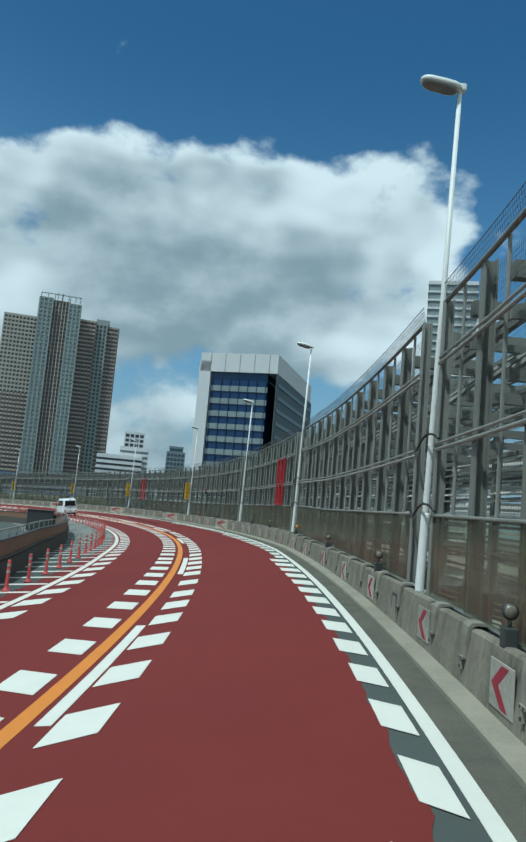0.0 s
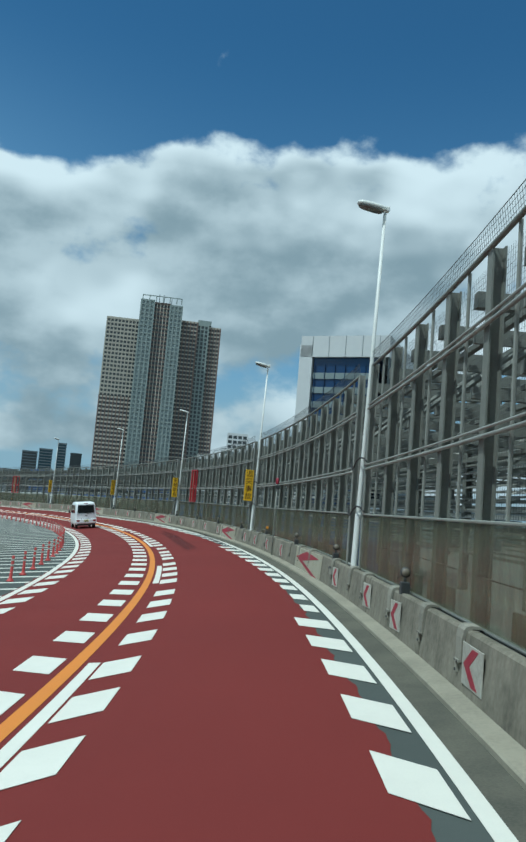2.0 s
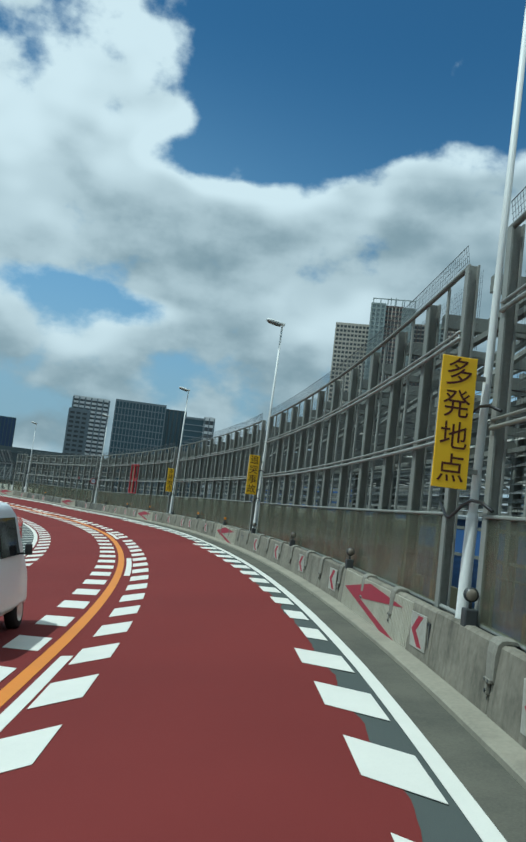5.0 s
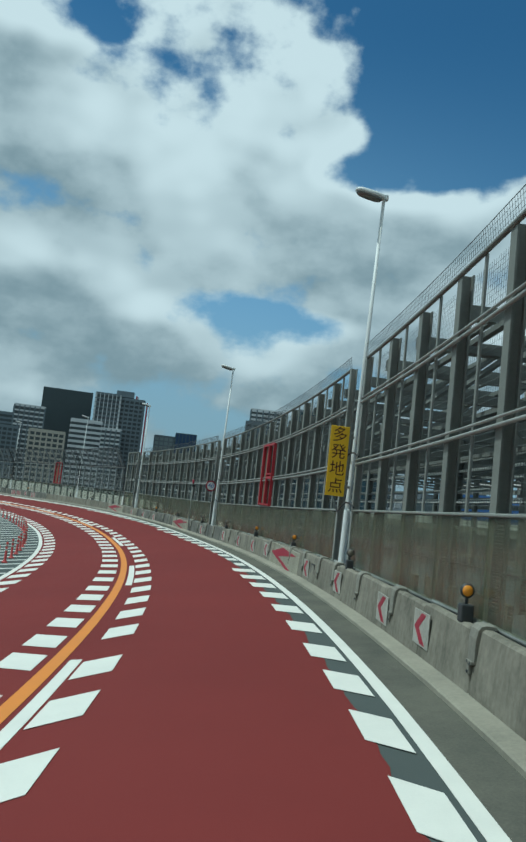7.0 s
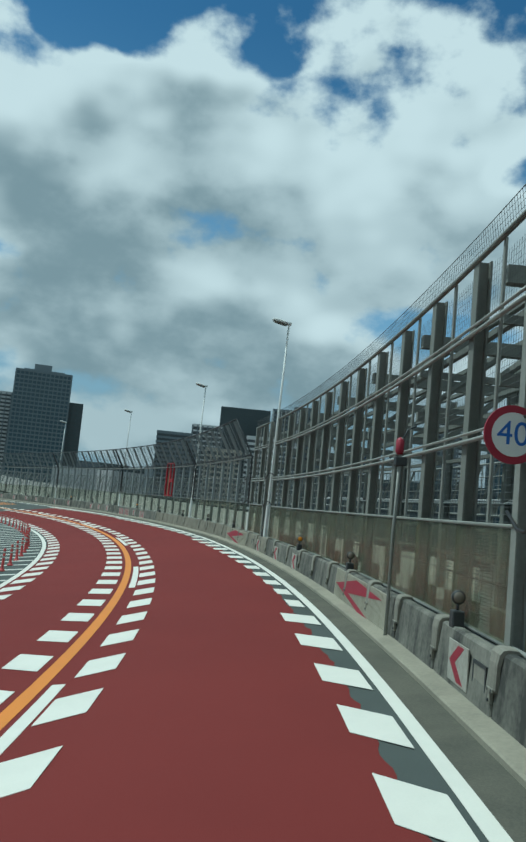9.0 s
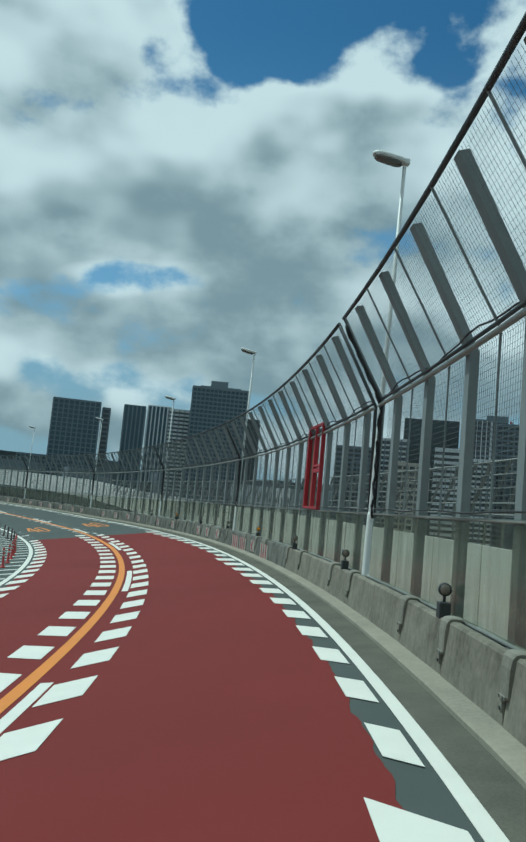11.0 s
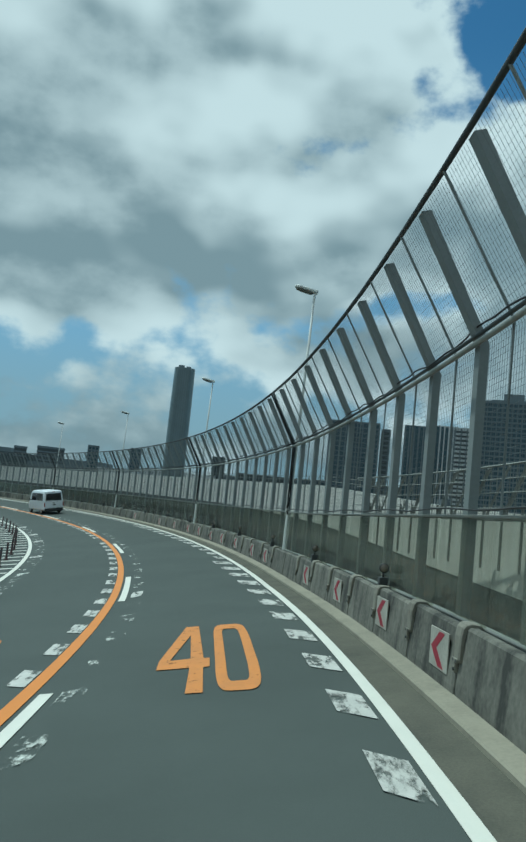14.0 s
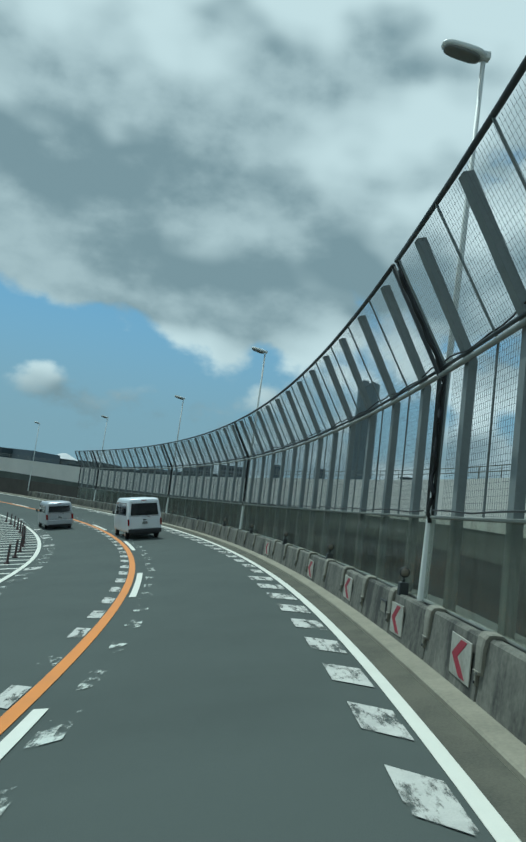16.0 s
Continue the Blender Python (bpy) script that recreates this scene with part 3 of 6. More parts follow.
def lozenge(long, wide, skew):
    """A slanting dash: long along the road, wide across it, its right end skew metres further on."""
    x, y = wide / 2, long / 2
    vs = [(-x, -y - skew / 2, 0), (x, -y + skew / 2, 0), (x, y + skew / 2, 0), (-x, y - skew / 2, 0)]
    vs += [(a, b, -0.004) for a, b, c in vs]
    me = bpy.data.meshes.new("dash")
    me.from_pydata(vs, [], [(0, 1, 2, 3), (0, 4, 5, 1), (1, 5, 6, 2), (2, 6, 7, 3), (3, 7, 4, 0)])
    return me


def dash_row(name, label, where, phase, first, last, long, wide, skew, height=0.014, wear=0.8, old_wide=0.0, old_at=0.0, shift=None):
    """Dashes numbered along the road; phase gives the station of some of them, skew is a share of the width."""
    top = tagged(new(name), label, "road marking", kind="structure")
    kinds = {}
    rng = random.Random(len(label))
    for i in range(-40, 200):
        s = float(np.interp(i, [p[0] for p in phase], [p[1] for p in phase]))
        if not first < s < last:
            continue
        old = s > RED_END + 2
        state = "new" if not old else ("worn" if "outer" in name else ("flaked" if rng.random() < wear else "part"))
        if 67.5 < s < 78.5 and "outer" in name:
            state = "torn"
        w, at = (old_wide, old_at) if old and old_wide else (wide, 0.0)
        if callable(w):
            w = round(w(i), 2)
        if (w, state) not in kinds:
            me = lozenge(long, w, skew * w)
            me.materials.append({"new": PAINT, "worn": WORN_PAINT, "flaked": WORN_MORE, "torn": STREAKED, "part": WORN_PAINT}[state])
            kinds[(w, state)] = me
        share("dash", kinds[(w, state)], lie(s, where(s) + (shift(w) if shift else at), height), top)
    return top


def wider_on(i):
    """The dashes come in sets of twelve or thirteen that grow wider with the way."""
    if i < 13:
        f = (i % 13) / 12
    elif i < 110:
        f = ((i - (1 if i < 40 else 2)) % 12) / 11
    else:
        f = ((i - 120) % 13) / 12
    return 0.25 + 0.26 * f


dash_row("outer_dashes", "slanting white speed dashes inside the outer line", lambda s: -0.12,
         [(-16, -20.6), (0, 5.46), (4, 12.08), (8, 18.45), (12, 24.9), (14, 27.84), (19, 36.28), (27, 50.89), (32, 59.25), (34, 62.95), (36, 66.8), (59, 108.6), (61, 112.4), (64, 117.6), (67, 122.7), (70, 128.8), (73, 134.5),
          (75, 138.3), (78, 143.4), (81, 148.8), (83, 152.6), (85, 156.8), (88, 162.3), (90, 166.2), (109, 201.0), (112, 206.7), (115, 212.4), (117, 216.4), (119, 220.6), (122, 226.5), (126, 234.9), (130, 243.0), (133, 248.9), (137, 256.8), (176, 328.0)],
         -22, 325, 0.90, wider_on, -1.15, shift=lambda w: -w / 2)
dash_row("lane_dashes_right", "slanting white speed dashes right of the orange line", lambda s: mid(s) + 0.56,
         [(-13, -20.0), (0, 4.97), (4, 13.29), (6, 16.85), (8, 21.4), (10, 24.85), (17, 36.9), (18, 38.74), (20, 42.38), (22, 46.86), (24, 50.75), (25, 53.47), (28, 59.23), (29, 61.86), (31, 65.33), (33, 70.06), (35, 73.74), (54, 110.29), (57, 115.73), (58, 118.41),
          (60, 122.32), (61, 124.98), (64, 130.97), (69, 141.56), (74, 151.9), (80, 164.0), (83, 169.86), (100, 202.84), (103, 209.07), (106, 215.32), (160, 327.3)], -22, 325, 0.98, 0.43, 0.93, wear=0.97, old_wide=0.27, old_at=-0.02)
dash_row("lane_dashes_left", "slanting white speed dashes left of the orange line", lambda s: mid(s) - 0.45,
         [(-15, -18.3), (0, 8.76), (4, 17.26), (8, 25.26), (9, 26.86), (17, 42.71), (20, 49.15), (21, 51.2), (24, 57.62), (28, 65.53), (29, 67.43), (32, 73.99), (33, 75.76), (52, 114.09), (56, 122.85), (57, 124.36), (61, 131.53), (68, 146.28), (72, 154.34), (79, 168.61),
          (99, 207.5), (103, 216.0), (104, 218.32), (153, 321)], -22, 318, 0.93, 0.52, -0.58, wear=0.12, old_wide=0.26, old_at=0.21)
dash_row("inner_dashes", "white speed dashes beside the hatched island", lambda s: left_d(s) + 0.42, [(0, -22.0), (180, 320.0)], -22, 320, 0.9, 0.5, 0.70, wear=0.7)
starts = [-8, 7, 21.3, 37.1, 53, 69.4, 85.3, 101.3, 117.2, 131.9, 147.3, 162.9, 178.3, 193.8, 209.3, 224.3, 239, 254, 269, 284, 299, 314, 329]
lane_line = tagged(new("lane_line"), "broken white lane line beside the orange line", "road marking", kind="structure")
for s in starts:
    strip("stripe", lambda q: mid(q) + 0.16, lambda q: mid(q) + 0.31, 0.012, s, s + 5.6, 0.7, PAINT, lane_line)
hatch = tagged(new("hatched_island"), "white hatching on the closed inner strip", "road marking", kind="structure")
for i, s in enumerate(np.arange(2, 345, 1.75)):
    s = float(s)
    w = 0.26
    reach = 1.3 + min(4.5, max(0.0, (s - 10) * 0.11))
    a, b = left_d(s) - 0.12, left_d(s) - 0.12 - reach
    vs = [rd(s, a, 0.01), rd(s + w, a, 0.01), rd(s + w + reach * 0.16, b, 0.01), rd(s + reach * 0.16, b, 0.01)]
    vs += [v - Vector((0, 0, 0.008)) for v in vs]
    mesh_object("stripe", vs, [(3, 2, 1, 0), (0, 1, 5, 4), (1, 2, 6, 5), (2, 3, 7, 6), (3, 0, 4, 7)], PAINT, hatch)
def rubber_mark_material():
    """Tyre rubber: thin towards the edges of the track, patchy along it."""
    m = material("tyre rubber marks", (0.028, 0.018, 0.018), (0.016, 0.012, 0.012), 0.9)
    nt = m.node_tree
    uv = nt.nodes.new("ShaderNodeUVMap")
    ax = nt.nodes.new("ShaderNodeSeparateXYZ")
    link(nt, uv.outputs[0], ax.inputs[0])
    n = nt.nodes.new("ShaderNodeTexNoise")
    n.inputs["Scale"].default_value, n.inputs["Detail"].default_value = 3.0, 6
    mp = nt.nodes.new("ShaderNodeMapping")
    mp.inputs["Scale"].default_value = (1.6, 0.18, 1.0)
    link(nt, uv.outputs[0], mp.inputs[0])
    link(nt, mp.outputs[0], n.inputs["Vector"])
    r = nt.nodes.new("ShaderNodeMapRange")
    r.inputs[1].default_value, r.inputs[2].default_value, r.inputs[3].default_value, r.inputs[4].default_value = 0.3, 0.7, 0.20, 0.46
    link(nt, n.outputs["Fac"], r.inputs[0])
    edge_fade = nt.nodes.new("ShaderNodeMapRange")
    edge_fade.interpolation_type = "SMOOTHSTEP"
    link(nt, ax.outputs[0], edge_fade.inputs[0])
    mul = nt.nodes.new("ShaderNodeMath")
    mul.operation = "MULTIPLY"
    link(nt, r.outputs[0], mul.inputs[0])
    link(nt, edge_fade.outputs[0], mul.inputs[1])
    link(nt, mul.outputs[0], nt.nodes["Principled BSDF"].inputs["Alpha"])
    return m


SKID = rubber_mark_material()


def rubber_mark(parent, centre, half, s0, s1, h):
    """One soft-edged track; u runs from the rim (0) to the middle (1), v along the road."""
    n = int((s1 - s0) / 0.4) + 1
    vs, fs, uvs = [], [], []
    for s in np.linspace(s0, s1, n):
        s = float(s)
        vs += [rd(s, centre(s) + x, h) for x in (-half, 0.0, half)]
        end = min(1.0, (s - s0) / 3.0, (s1 - s) / 3.0)
        uvs += [(0.0, s), (end, s), (0.0, s)]
    for i in range(n - 1):
        for j in (0, 1):
            fs.append((i * 3 + j, i * 3 + j + 1, i * 3 + j + 4, i * 3 + j + 3))
    ob = mesh_object("mark", vs, fs, SKID, parent)
    layer = ob.data.uv_layers.new(name="track")
    for poly in ob.data.polygons:
        for li, vi in zip(poly.loop_indices, poly.vertices):
            layer.data[li].uv = uvs[vi]
    return ob


skid = tagged(new("skid_marks"), "dark tyre marks curving along the lane", "road marking", kind="structure")
for off, s0, s1, half in ((0.06, 64.5, 82.0, 0.30), (0.38, 65.5, 84.0, 0.24)):
    rubber_mark(skid, lambda s, off=off: -2.22 + off + 0.40 * ((s - 64.5) / 15.0) + 0.05 * math.sin(s * 0.5), half, s0, s1, 0.0110 + 0.0012 * (off > 0))
for k, (d0, d1, s0, s1) in enumerate(((-0.42, 0.10, 66.0, 79.0), (-0.20, 0.30, 67.0, 82.0), (0.15, 0.40, 74.0, 86.0))):
    rubber_mark(skid, lambda s, d0=d0, d1=d1, s0=s0, s1=s1: d0 + (d1 - d0) * (s - s0) / (s1 - s0), 0.10, s0, s1, 0.0162 + 0.001 * k)


def figure_mesh(glyph):
    """A painted figure 4 or 0, x across and y along the road, one flat sheet of even thickness."""
    def ring(outer, inner):
        n = len(outer)
        return outer + inner, [(j, (j + 1) % n, (j + 1) % n + n, j + n) for j in range(n)]
    if glyph == "0":
        def oblong(w, h, p):
            out = []
            for j in range(36):
                a = 2 * math.pi * (j + 0.5) / 36
                c, q = math.cos(a), math.sin(a)
                out.append((0.30 + w * math.copysign(abs(c) ** p, c), 2.46 + h * math.copysign(abs(q) ** p, q)))
            return out
        return ring(oblong(0.27, 2.46, 0.40), oblong(0.135, 1.98, 0.30))
    vs = [(0.22, 4.9), (0.43, 4.9), (0.50, 2.02), (0.58, 2.0), (0.58, 1.42), (0.50, 1.40), (0.52, 0.0), (0.33, 0.0), (0.33, 1.40), (-0.08, 1.38), (-0.08, 1.95), (0.30, 4.0), (0.33, 2.02), (0.06, 1.95)]
    return vs, [(0, 11, 13, 10), (0, 1, 11), (1, 2, 12, 11), (10, 13, 9), (13, 12, 8, 9), (12, 2, 5, 8), (2, 3, 4, 5), (8, 5, 6, 7)]


for d0 in (-2.30, -6.2):
    forty = tagged(new("speed_marking"), "faded orange 40 painted on the asphalt lane", "road marking", kind="structure")
    for glyph, x0 in (("4", 0.0), ("0", 0.62)):
        flat, fs = figure_mesh(glyph)
        vs = [rd(229.45 + y, d0 + x0 + 0.06 + x, 0.012) for x, y in flat]
        mesh_object("figure", vs, [f[::-1] for f in fs], ORANGE_OLD, forty)

# ---- barrier along the outer edge ----
UNIT = 1.9
FIRST, LAST = -30.0, 342.0


def block_mesh(mat):
    bm = bmesh.new()
    prof = [(0.0, -0.15), (0.0, 0.18), (0.035, 0.60), (0.05, 0.73), (0.075, 0.755), (0.155, 0.755), (0.18, 0.73), (0.19, -0.15)]
    h = UNIT / 2 - 0.008
    rings = []
    for y, k in ((-h, 0.012), (-h + 0.012, 0.0), (h - 0.012, 0.0), (h, 0.012)):
        rings.append([bm.verts.new((x + (k if x < 0.09 else -k), y, z - (k if z > 0.7 else 0))) for x, z in prof])
    n = len(prof)
    for a, b in zip(rings, rings[1:]):
        for j in range(n):
            bm.faces.new((a[j], b[j], b[(j + 1) % n], a[(j + 1) % n]))
    bm.faces.new(rings[0])
    bm.faces.new(rings[-1][::-1])
    bmesh.ops.recalc_face_normals(bm, faces=bm.faces)
    me = bpy.data.meshes.new("concrete_block")
    bm.to_mesh(me)
    bm.free()
    me.materials.append(mat)
    return me


COVER_GREY = material("weathered strap", (0.25, 0.24, 0.195), (0.12, 0.115, 0.09), 0.85, grain=25, stain=2.5, amount=0.5, bump=0.1, spread=0.3)


def cover_mesh():
    """A concrete-coloured strap bent over a joint, its lower end bolted."""
    bm = bmesh.new()
    prof = [(-0.012, 0.44), (-0.010, 0.66), (0.005, 0.745), (0.035, 0.782), (0.08, 0.792), (0.165, 0.790), (0.20, 0.76)]
    rings = []
    for (x, z), w in zip(prof, (0.09, 0.105, 0.11, 0.11, 0.11, 0.11, 0.11)):
        rings.append([bm.verts.new((x, -w, z)), bm.verts.new((x - 0.010, -w + 0.03, z + 0.010)), bm.verts.new((x - 0.010, w - 0.03, z + 0.010)), bm.verts.new((x, w, z)), bm.verts.new((x + 0.03, w, z - 0.03)), bm.verts.new((x + 0.03, -w, z - 0.03))])
    for a, b in zip(rings, rings[1:]):
        for j in range(6):
            bm.faces.new((a[j], b[j], b[(j + 1) % 6], a[(j + 1) % 6]))
    bm.faces.new(rings[0])
    bm.faces.new(rings[-1][::-1])
    bmesh.ops.recalc_face_normals(bm, faces=bm.faces)
    box(bm, (0.05, 0.15, 0.035), (-0.012, 0, 0.435), None, 0.006)
    box(bm, (0.035, 0.05, 0.12), (-0.010, 0.03, 0.37), None, 0.006)
    me = bpy.data.meshes.new("joint_cover")
    bm.to_mesh(me)
    bm.free()
    me.materials.append(COVER_GREY)
    return me


def bolt_mesh():
    vs, fs = tube_data([(-0.03, 0, 0), (0.02, 0, 0)], 0.016, 6)
    me = bpy.data.meshes.new("bolt")
    me.from_pydata([tuple(v) for v in vs], [], fs)
    me.materials.append(DARK)
    return me


barrier = tagged(new("barrier"), "weathered concrete crash barrier of jointed blocks", "barrier", kind="structure")
BLOCK, OLD_BLOCK, COVER, BOLT = block_mesh(CONCRETE), block_mesh(STAINED), cover_mesh(), bolt_mesh()
rng = random.Random(5)
stations = list(np.arange(FIRST, LAST, UNIT))
for s in stations:
    s = float(s)
    share("concrete_block", BLOCK if s < 146 or 168 < s < 196 else OLD_BLOCK, stand(s + UNIT / 2, 0.63, 0.04 + rng.uniform(-0.006, 0.006)), barrier)
    if rng.random() < 0.8:
        at = s + rng.uniform(-0.02, 0.02)
        near = min(CHEVRONS, key=lambda q: abs(q - at))
        if abs(near - at) < 0.50:
            at = near - 0.50 if at < near else near + 0.50
        c = share("joint_cover", COVER, stand(at, 0.645, 0.045), barrier)
        for y, z in ((-0.045, 0.436), (0.045, 0.436), (0.03, 0.345)):
            share("bolt", BOLT, Matrix.Translation((-0.01, y, z)), c)
recess = [12.2, 33.4, 50.4, 68.9, 90.0, 109.85, 130.3, 150.9, 172.2, 208.5, 226.4, 244.2, 263.1]
for s in recess:
    # a shallow access recess drawn flush; the dark strips paint its shaded edges
    r = holder("access_cover", "shallow recess in the concrete barrier, drawn flush with its shade as dark edges", "cover", "access covers in the barrier", m=stand(s, 0.655, 0.40))
    bm = bmesh.new()
    for size, at in (((0.02, 0.36, 0.03), (0, 0, 0.21)), ((0.02, 0.36, 0.03), (0, 0, -0.21)), ((0.02, 0.03, 0.45), (0, 0.18, 0)), ((0.02, 0.03, 0.45), (0, -0.18, 0))):
        box(bm, size, at)
    part("frame", bm, DARK, r)
    bm = bmesh.new()
    box(bm, (0.012, 0.33, 0.40), (0.0, 0, 0))
    part("plate", bm, COVER_GREY, r)
pipe = tube("cable_pipe", [up(float(s), 0.875, 0.80) for s in np.arange(FIRST, LAST, 1.5)], 0.030, RAIL, None, 8)
tagged(pipe, "galvanised cable pipe running behind the barrier top", "pipe", kind="structure")
tray = sweep("cable_tray", [(0.835, 0.70), (0.835, 0.765), (0.93, 0.765), (0.93, 0.70)], FIRST, LAST, 1.6, DARK, up)
tagged(tray, "dark cable tray behind the barrier", "pipe", kind="structure")

# ---- clear panels and the fences on top ----
PITCH = 1.8
cage, leaning = [], []
for a, b in zip(LAMPS[:-1], LAMPS[1:]):
    lo, hi = a + 1.05, b - 0.35
    if a < 160:
        cage.append((lo, hi))
    elif a < 175:
        cage.append((lo, CAGE_END))
        leaning.append((CAGE_END + 0.5, hi))
    elif a < 325:
        leaning.append((lo - 0.95, min(hi + 0.25, 328.5)))


def h_post(h0, h1, wide=0.20, deep=0.16, t=0.022, bend=None):
    """A rolled steel H post along z; bend: how far its head comes forward above a height."""
    prof = [(-deep / 2, -wide / 2), (-deep / 2, wide / 2), (-deep / 2 + t, wide / 2), (-deep / 2 + t, t / 2), (deep / 2 - t, t / 2), (deep / 2 - t, wide / 2),
            (deep / 2, wide / 2), (deep / 2, -wide / 2), (deep / 2 - t, -wide / 2), (deep / 2 - t, -t / 2), (-deep / 2 + t, -t / 2), (-deep / 2 + t, -wide / 2)]
    levels = [(h0, 0.0), (h1, 0.0)] if bend is None else [(h0, 0.0), (bend[0], 0.0), (h1, bend[1])]
    vs, fs, n = [], [], len(prof)
    for z, dx in levels:
        vs += [(x + dx, y, z) for x, y in prof]
    for i in range(len(levels) - 1):
        for j in range(n):
            q = (j + 1) % n
            fs.append((i * n + j, i * n + q, (i + 1) * n + q, (i + 1) * n + j))
    fs += [(0, 1, 2, 11), (2, 3, 10, 11), (3, 4, 9, 10), (4, 5, 8, 9), (5, 6, 7, 8)]
    k = (len(levels) - 1) * n
    fs += [tuple(k + j for j in f) for f in ((11, 2, 1, 0), (11, 10, 3, 2), (10, 9, 4, 3), (9, 8, 5, 4), (8, 7, 6, 5))]
    me = bpy.data.meshes.new("post")
    me.from_pydata(vs, [], fs)
    me.materials.append(DULL)
    return me


def flat_post():
    """A flat box post, its head leaning over the road and cut square below the top rail."""
    bm = bmesh.new()
    for half, x0, x1 in ((0.086, -0.075, 0.030),):
        rings = []
        for z, dx, up_tilt in ((0.45, 0.0, 0.0), (3.78, 0.0, 0.0), (5.20, -0.765, 0.03)):
            rings.append([bm.verts.new((x + dx, y, z + (up_tilt if x > 0 else 0))) for x, y in ((x0, -half), (x0, half), (x1, half), (x1, -half))])
        for a, b in zip(rings, rings[1:]):
            for j in range(4):
                bm.faces.new((a[j], b[j], b[(j + 1) % 4], a[(j + 1) % 4]))
        bm.faces.new(rings[0])
        bm.faces.new(rings[-1][::-1])
    bmesh.ops.recalc_face_normals(bm, faces=bm.faces)
    me = bpy.data.meshes.new("post")
    bm.to_mesh(me)
    bm.free()
    me.materials.append(LEAN_GREY)
    return me


def pole_mesh(points, radius, mat, sides=6):
    vs, fs = tube_data(points, radius, sides)
    me = bpy.data.meshes.new("bar")
    me.from_pydata([tuple(v) for v in vs], [], fs)
    me.materials.append(mat)
    return me


CAGE_POST, CAGE_BAR = h_post(0.45, 4.93, 0.19), pole_mesh([(0, 0, 1.9), (0, 0, 4.93)], 0.024, STEEL)
LEAN_POST, LEAN_BAR = flat_post(), pole_mesh([(0, 0, 1.9), (0, 0, 3.8), (-0.82, 0, 5.24)], 0.016, LEAN_GREY)
END_POST = h_post(0.45, 4.95, 0.14, 0.14)
END_POST.materials[0] = STEEL


def wires(name, s0, s1, lines, pitch, rows, parent, r=0.0034):
    """Woven wire: uprights that follow lines ((d, z) corners), and rows of cross wires."""
    vs, fs = [], []

    def wire(pts):
        k = len(vs)
        n = len(pts)
        for i, p in enumerate(pts):
            for dx, dz in ((-r, -r), (r, -r), (0, r)):
                a = p[3] if len(p) > 3 else 0
                vs.append((p[0] + dx * math.cos(a), p[1] + dx * math.sin(a), p[2] + dz))
        for i in range(n - 1):
            for j in range(3):
                q = (j + 1) % 3
                fs.append((k + i * 3 + j, k + i * 3 + q, k + (i + 1) * 3 + q, k + (i + 1) * 3 + j))

    s = s0
    while s < s1:
        th = heading(s)
        wire([(*up(s, d, z), th) for d, z in lines])
        s += pitch
    for (d0, z0), (d1, z1) in zip(lines, lines[1:]):
        n = int(math.hypot(d1 - d0, z1 - z0) / rows)
        for i in range(n):
            f = i / n
            wire([(*up(float(q), d0 + (d1 - d0) * f, z0 + (z1 - z0) * f), 0.0) for q in np.linspace(s0, s1, max(2, int((s1 - s0) / 1.9)))])
    ob = mesh_object(name, vs, fs, WIRE, parent)
    ob["kind"] = "stuff"
    return ob


def panels(s0, s1, parent, mat):
    n = max(1, round((s1 - s0) / PITCH))
    w = (s1 - s0) / n
    me = None
    for i in range(n):
        if me is None:
            bm = bmesh.new()
            box(bm, (0.014, w - 0.012, 1.03), (0, 0, 0))
            me = bpy.data.meshes.new("clear_panel")
            bm.to_mesh(me)
            bm.free()
            me.materials.append(mat)
        share("clear_panel", me, stand(s0 + w * (i + 0.5), 0.845, 1.345), parent)
    sweep("panel_cap", [(0.825, 1.858), (0.815, 1.868), (0.815, 1.885), (0.825, 1.895), (0.935, 1.895), (0.935, 1.858)], s0, s1, 1.8, STEEL, up, parent)
    return n, w


def rail_pair(s0, s1, z, parent, d=0.815):
    for dz, r in ((0.0, 0.026), (0.085, 0.019)):
        tube("rail", [up(float(q), d, z + dz) for q in np.linspace(s0, s1, max(2, int((s1 - s0) / 1.2)))], r, RAIL, parent, 8)


for s0, s1 in cage:
    f = tagged(new("mesh_fence"), "tall galvanised steel mesh fence over dirty clear panels", "fence", "caged fence sections on the barrier")
    n, w = panels(s0, s1, f, PANEL)
    for i in range(n + 1):
        s = s0 + i * w
        if i in (0, n):
            share("post", END_POST, stand(s, 0.90, 0), f)
        else:
            share("post", CAGE_POST, stand(s, 0.94, 0), f)
        if i < n:
            share("bar", CAGE_BAR, stand(s + w * 0.52, 0.90, 0), f)
    rail_pair(s0, s1, 2.78, f)
    rail_pair(s0, s1, 4.02, f)
    tube("top_rail", [up(float(q), 0.86, 4.93) for q in np.linspace(s0, s1, max(2, int((s1 - s0) / 1.2)))], 0.034, DULL, f, 8)
    wires("mesh", s0, s1, [(1.035, 1.92), (1.035, 4.92)], 0.075, 0.075, f, 0.0018)
    wires("top_mesh", s0, s1, [(0.86, 4.95), (0.82, 5.20)], 0.075, 0.06, f, 0.0024)
    tube("top_wire", [up(float(q), 0.82, 5.20) for q in np.linspace(s0, s1, max(2, int((s1 - s0) / 1.2)))], 0.006, WIRE, f, 4)

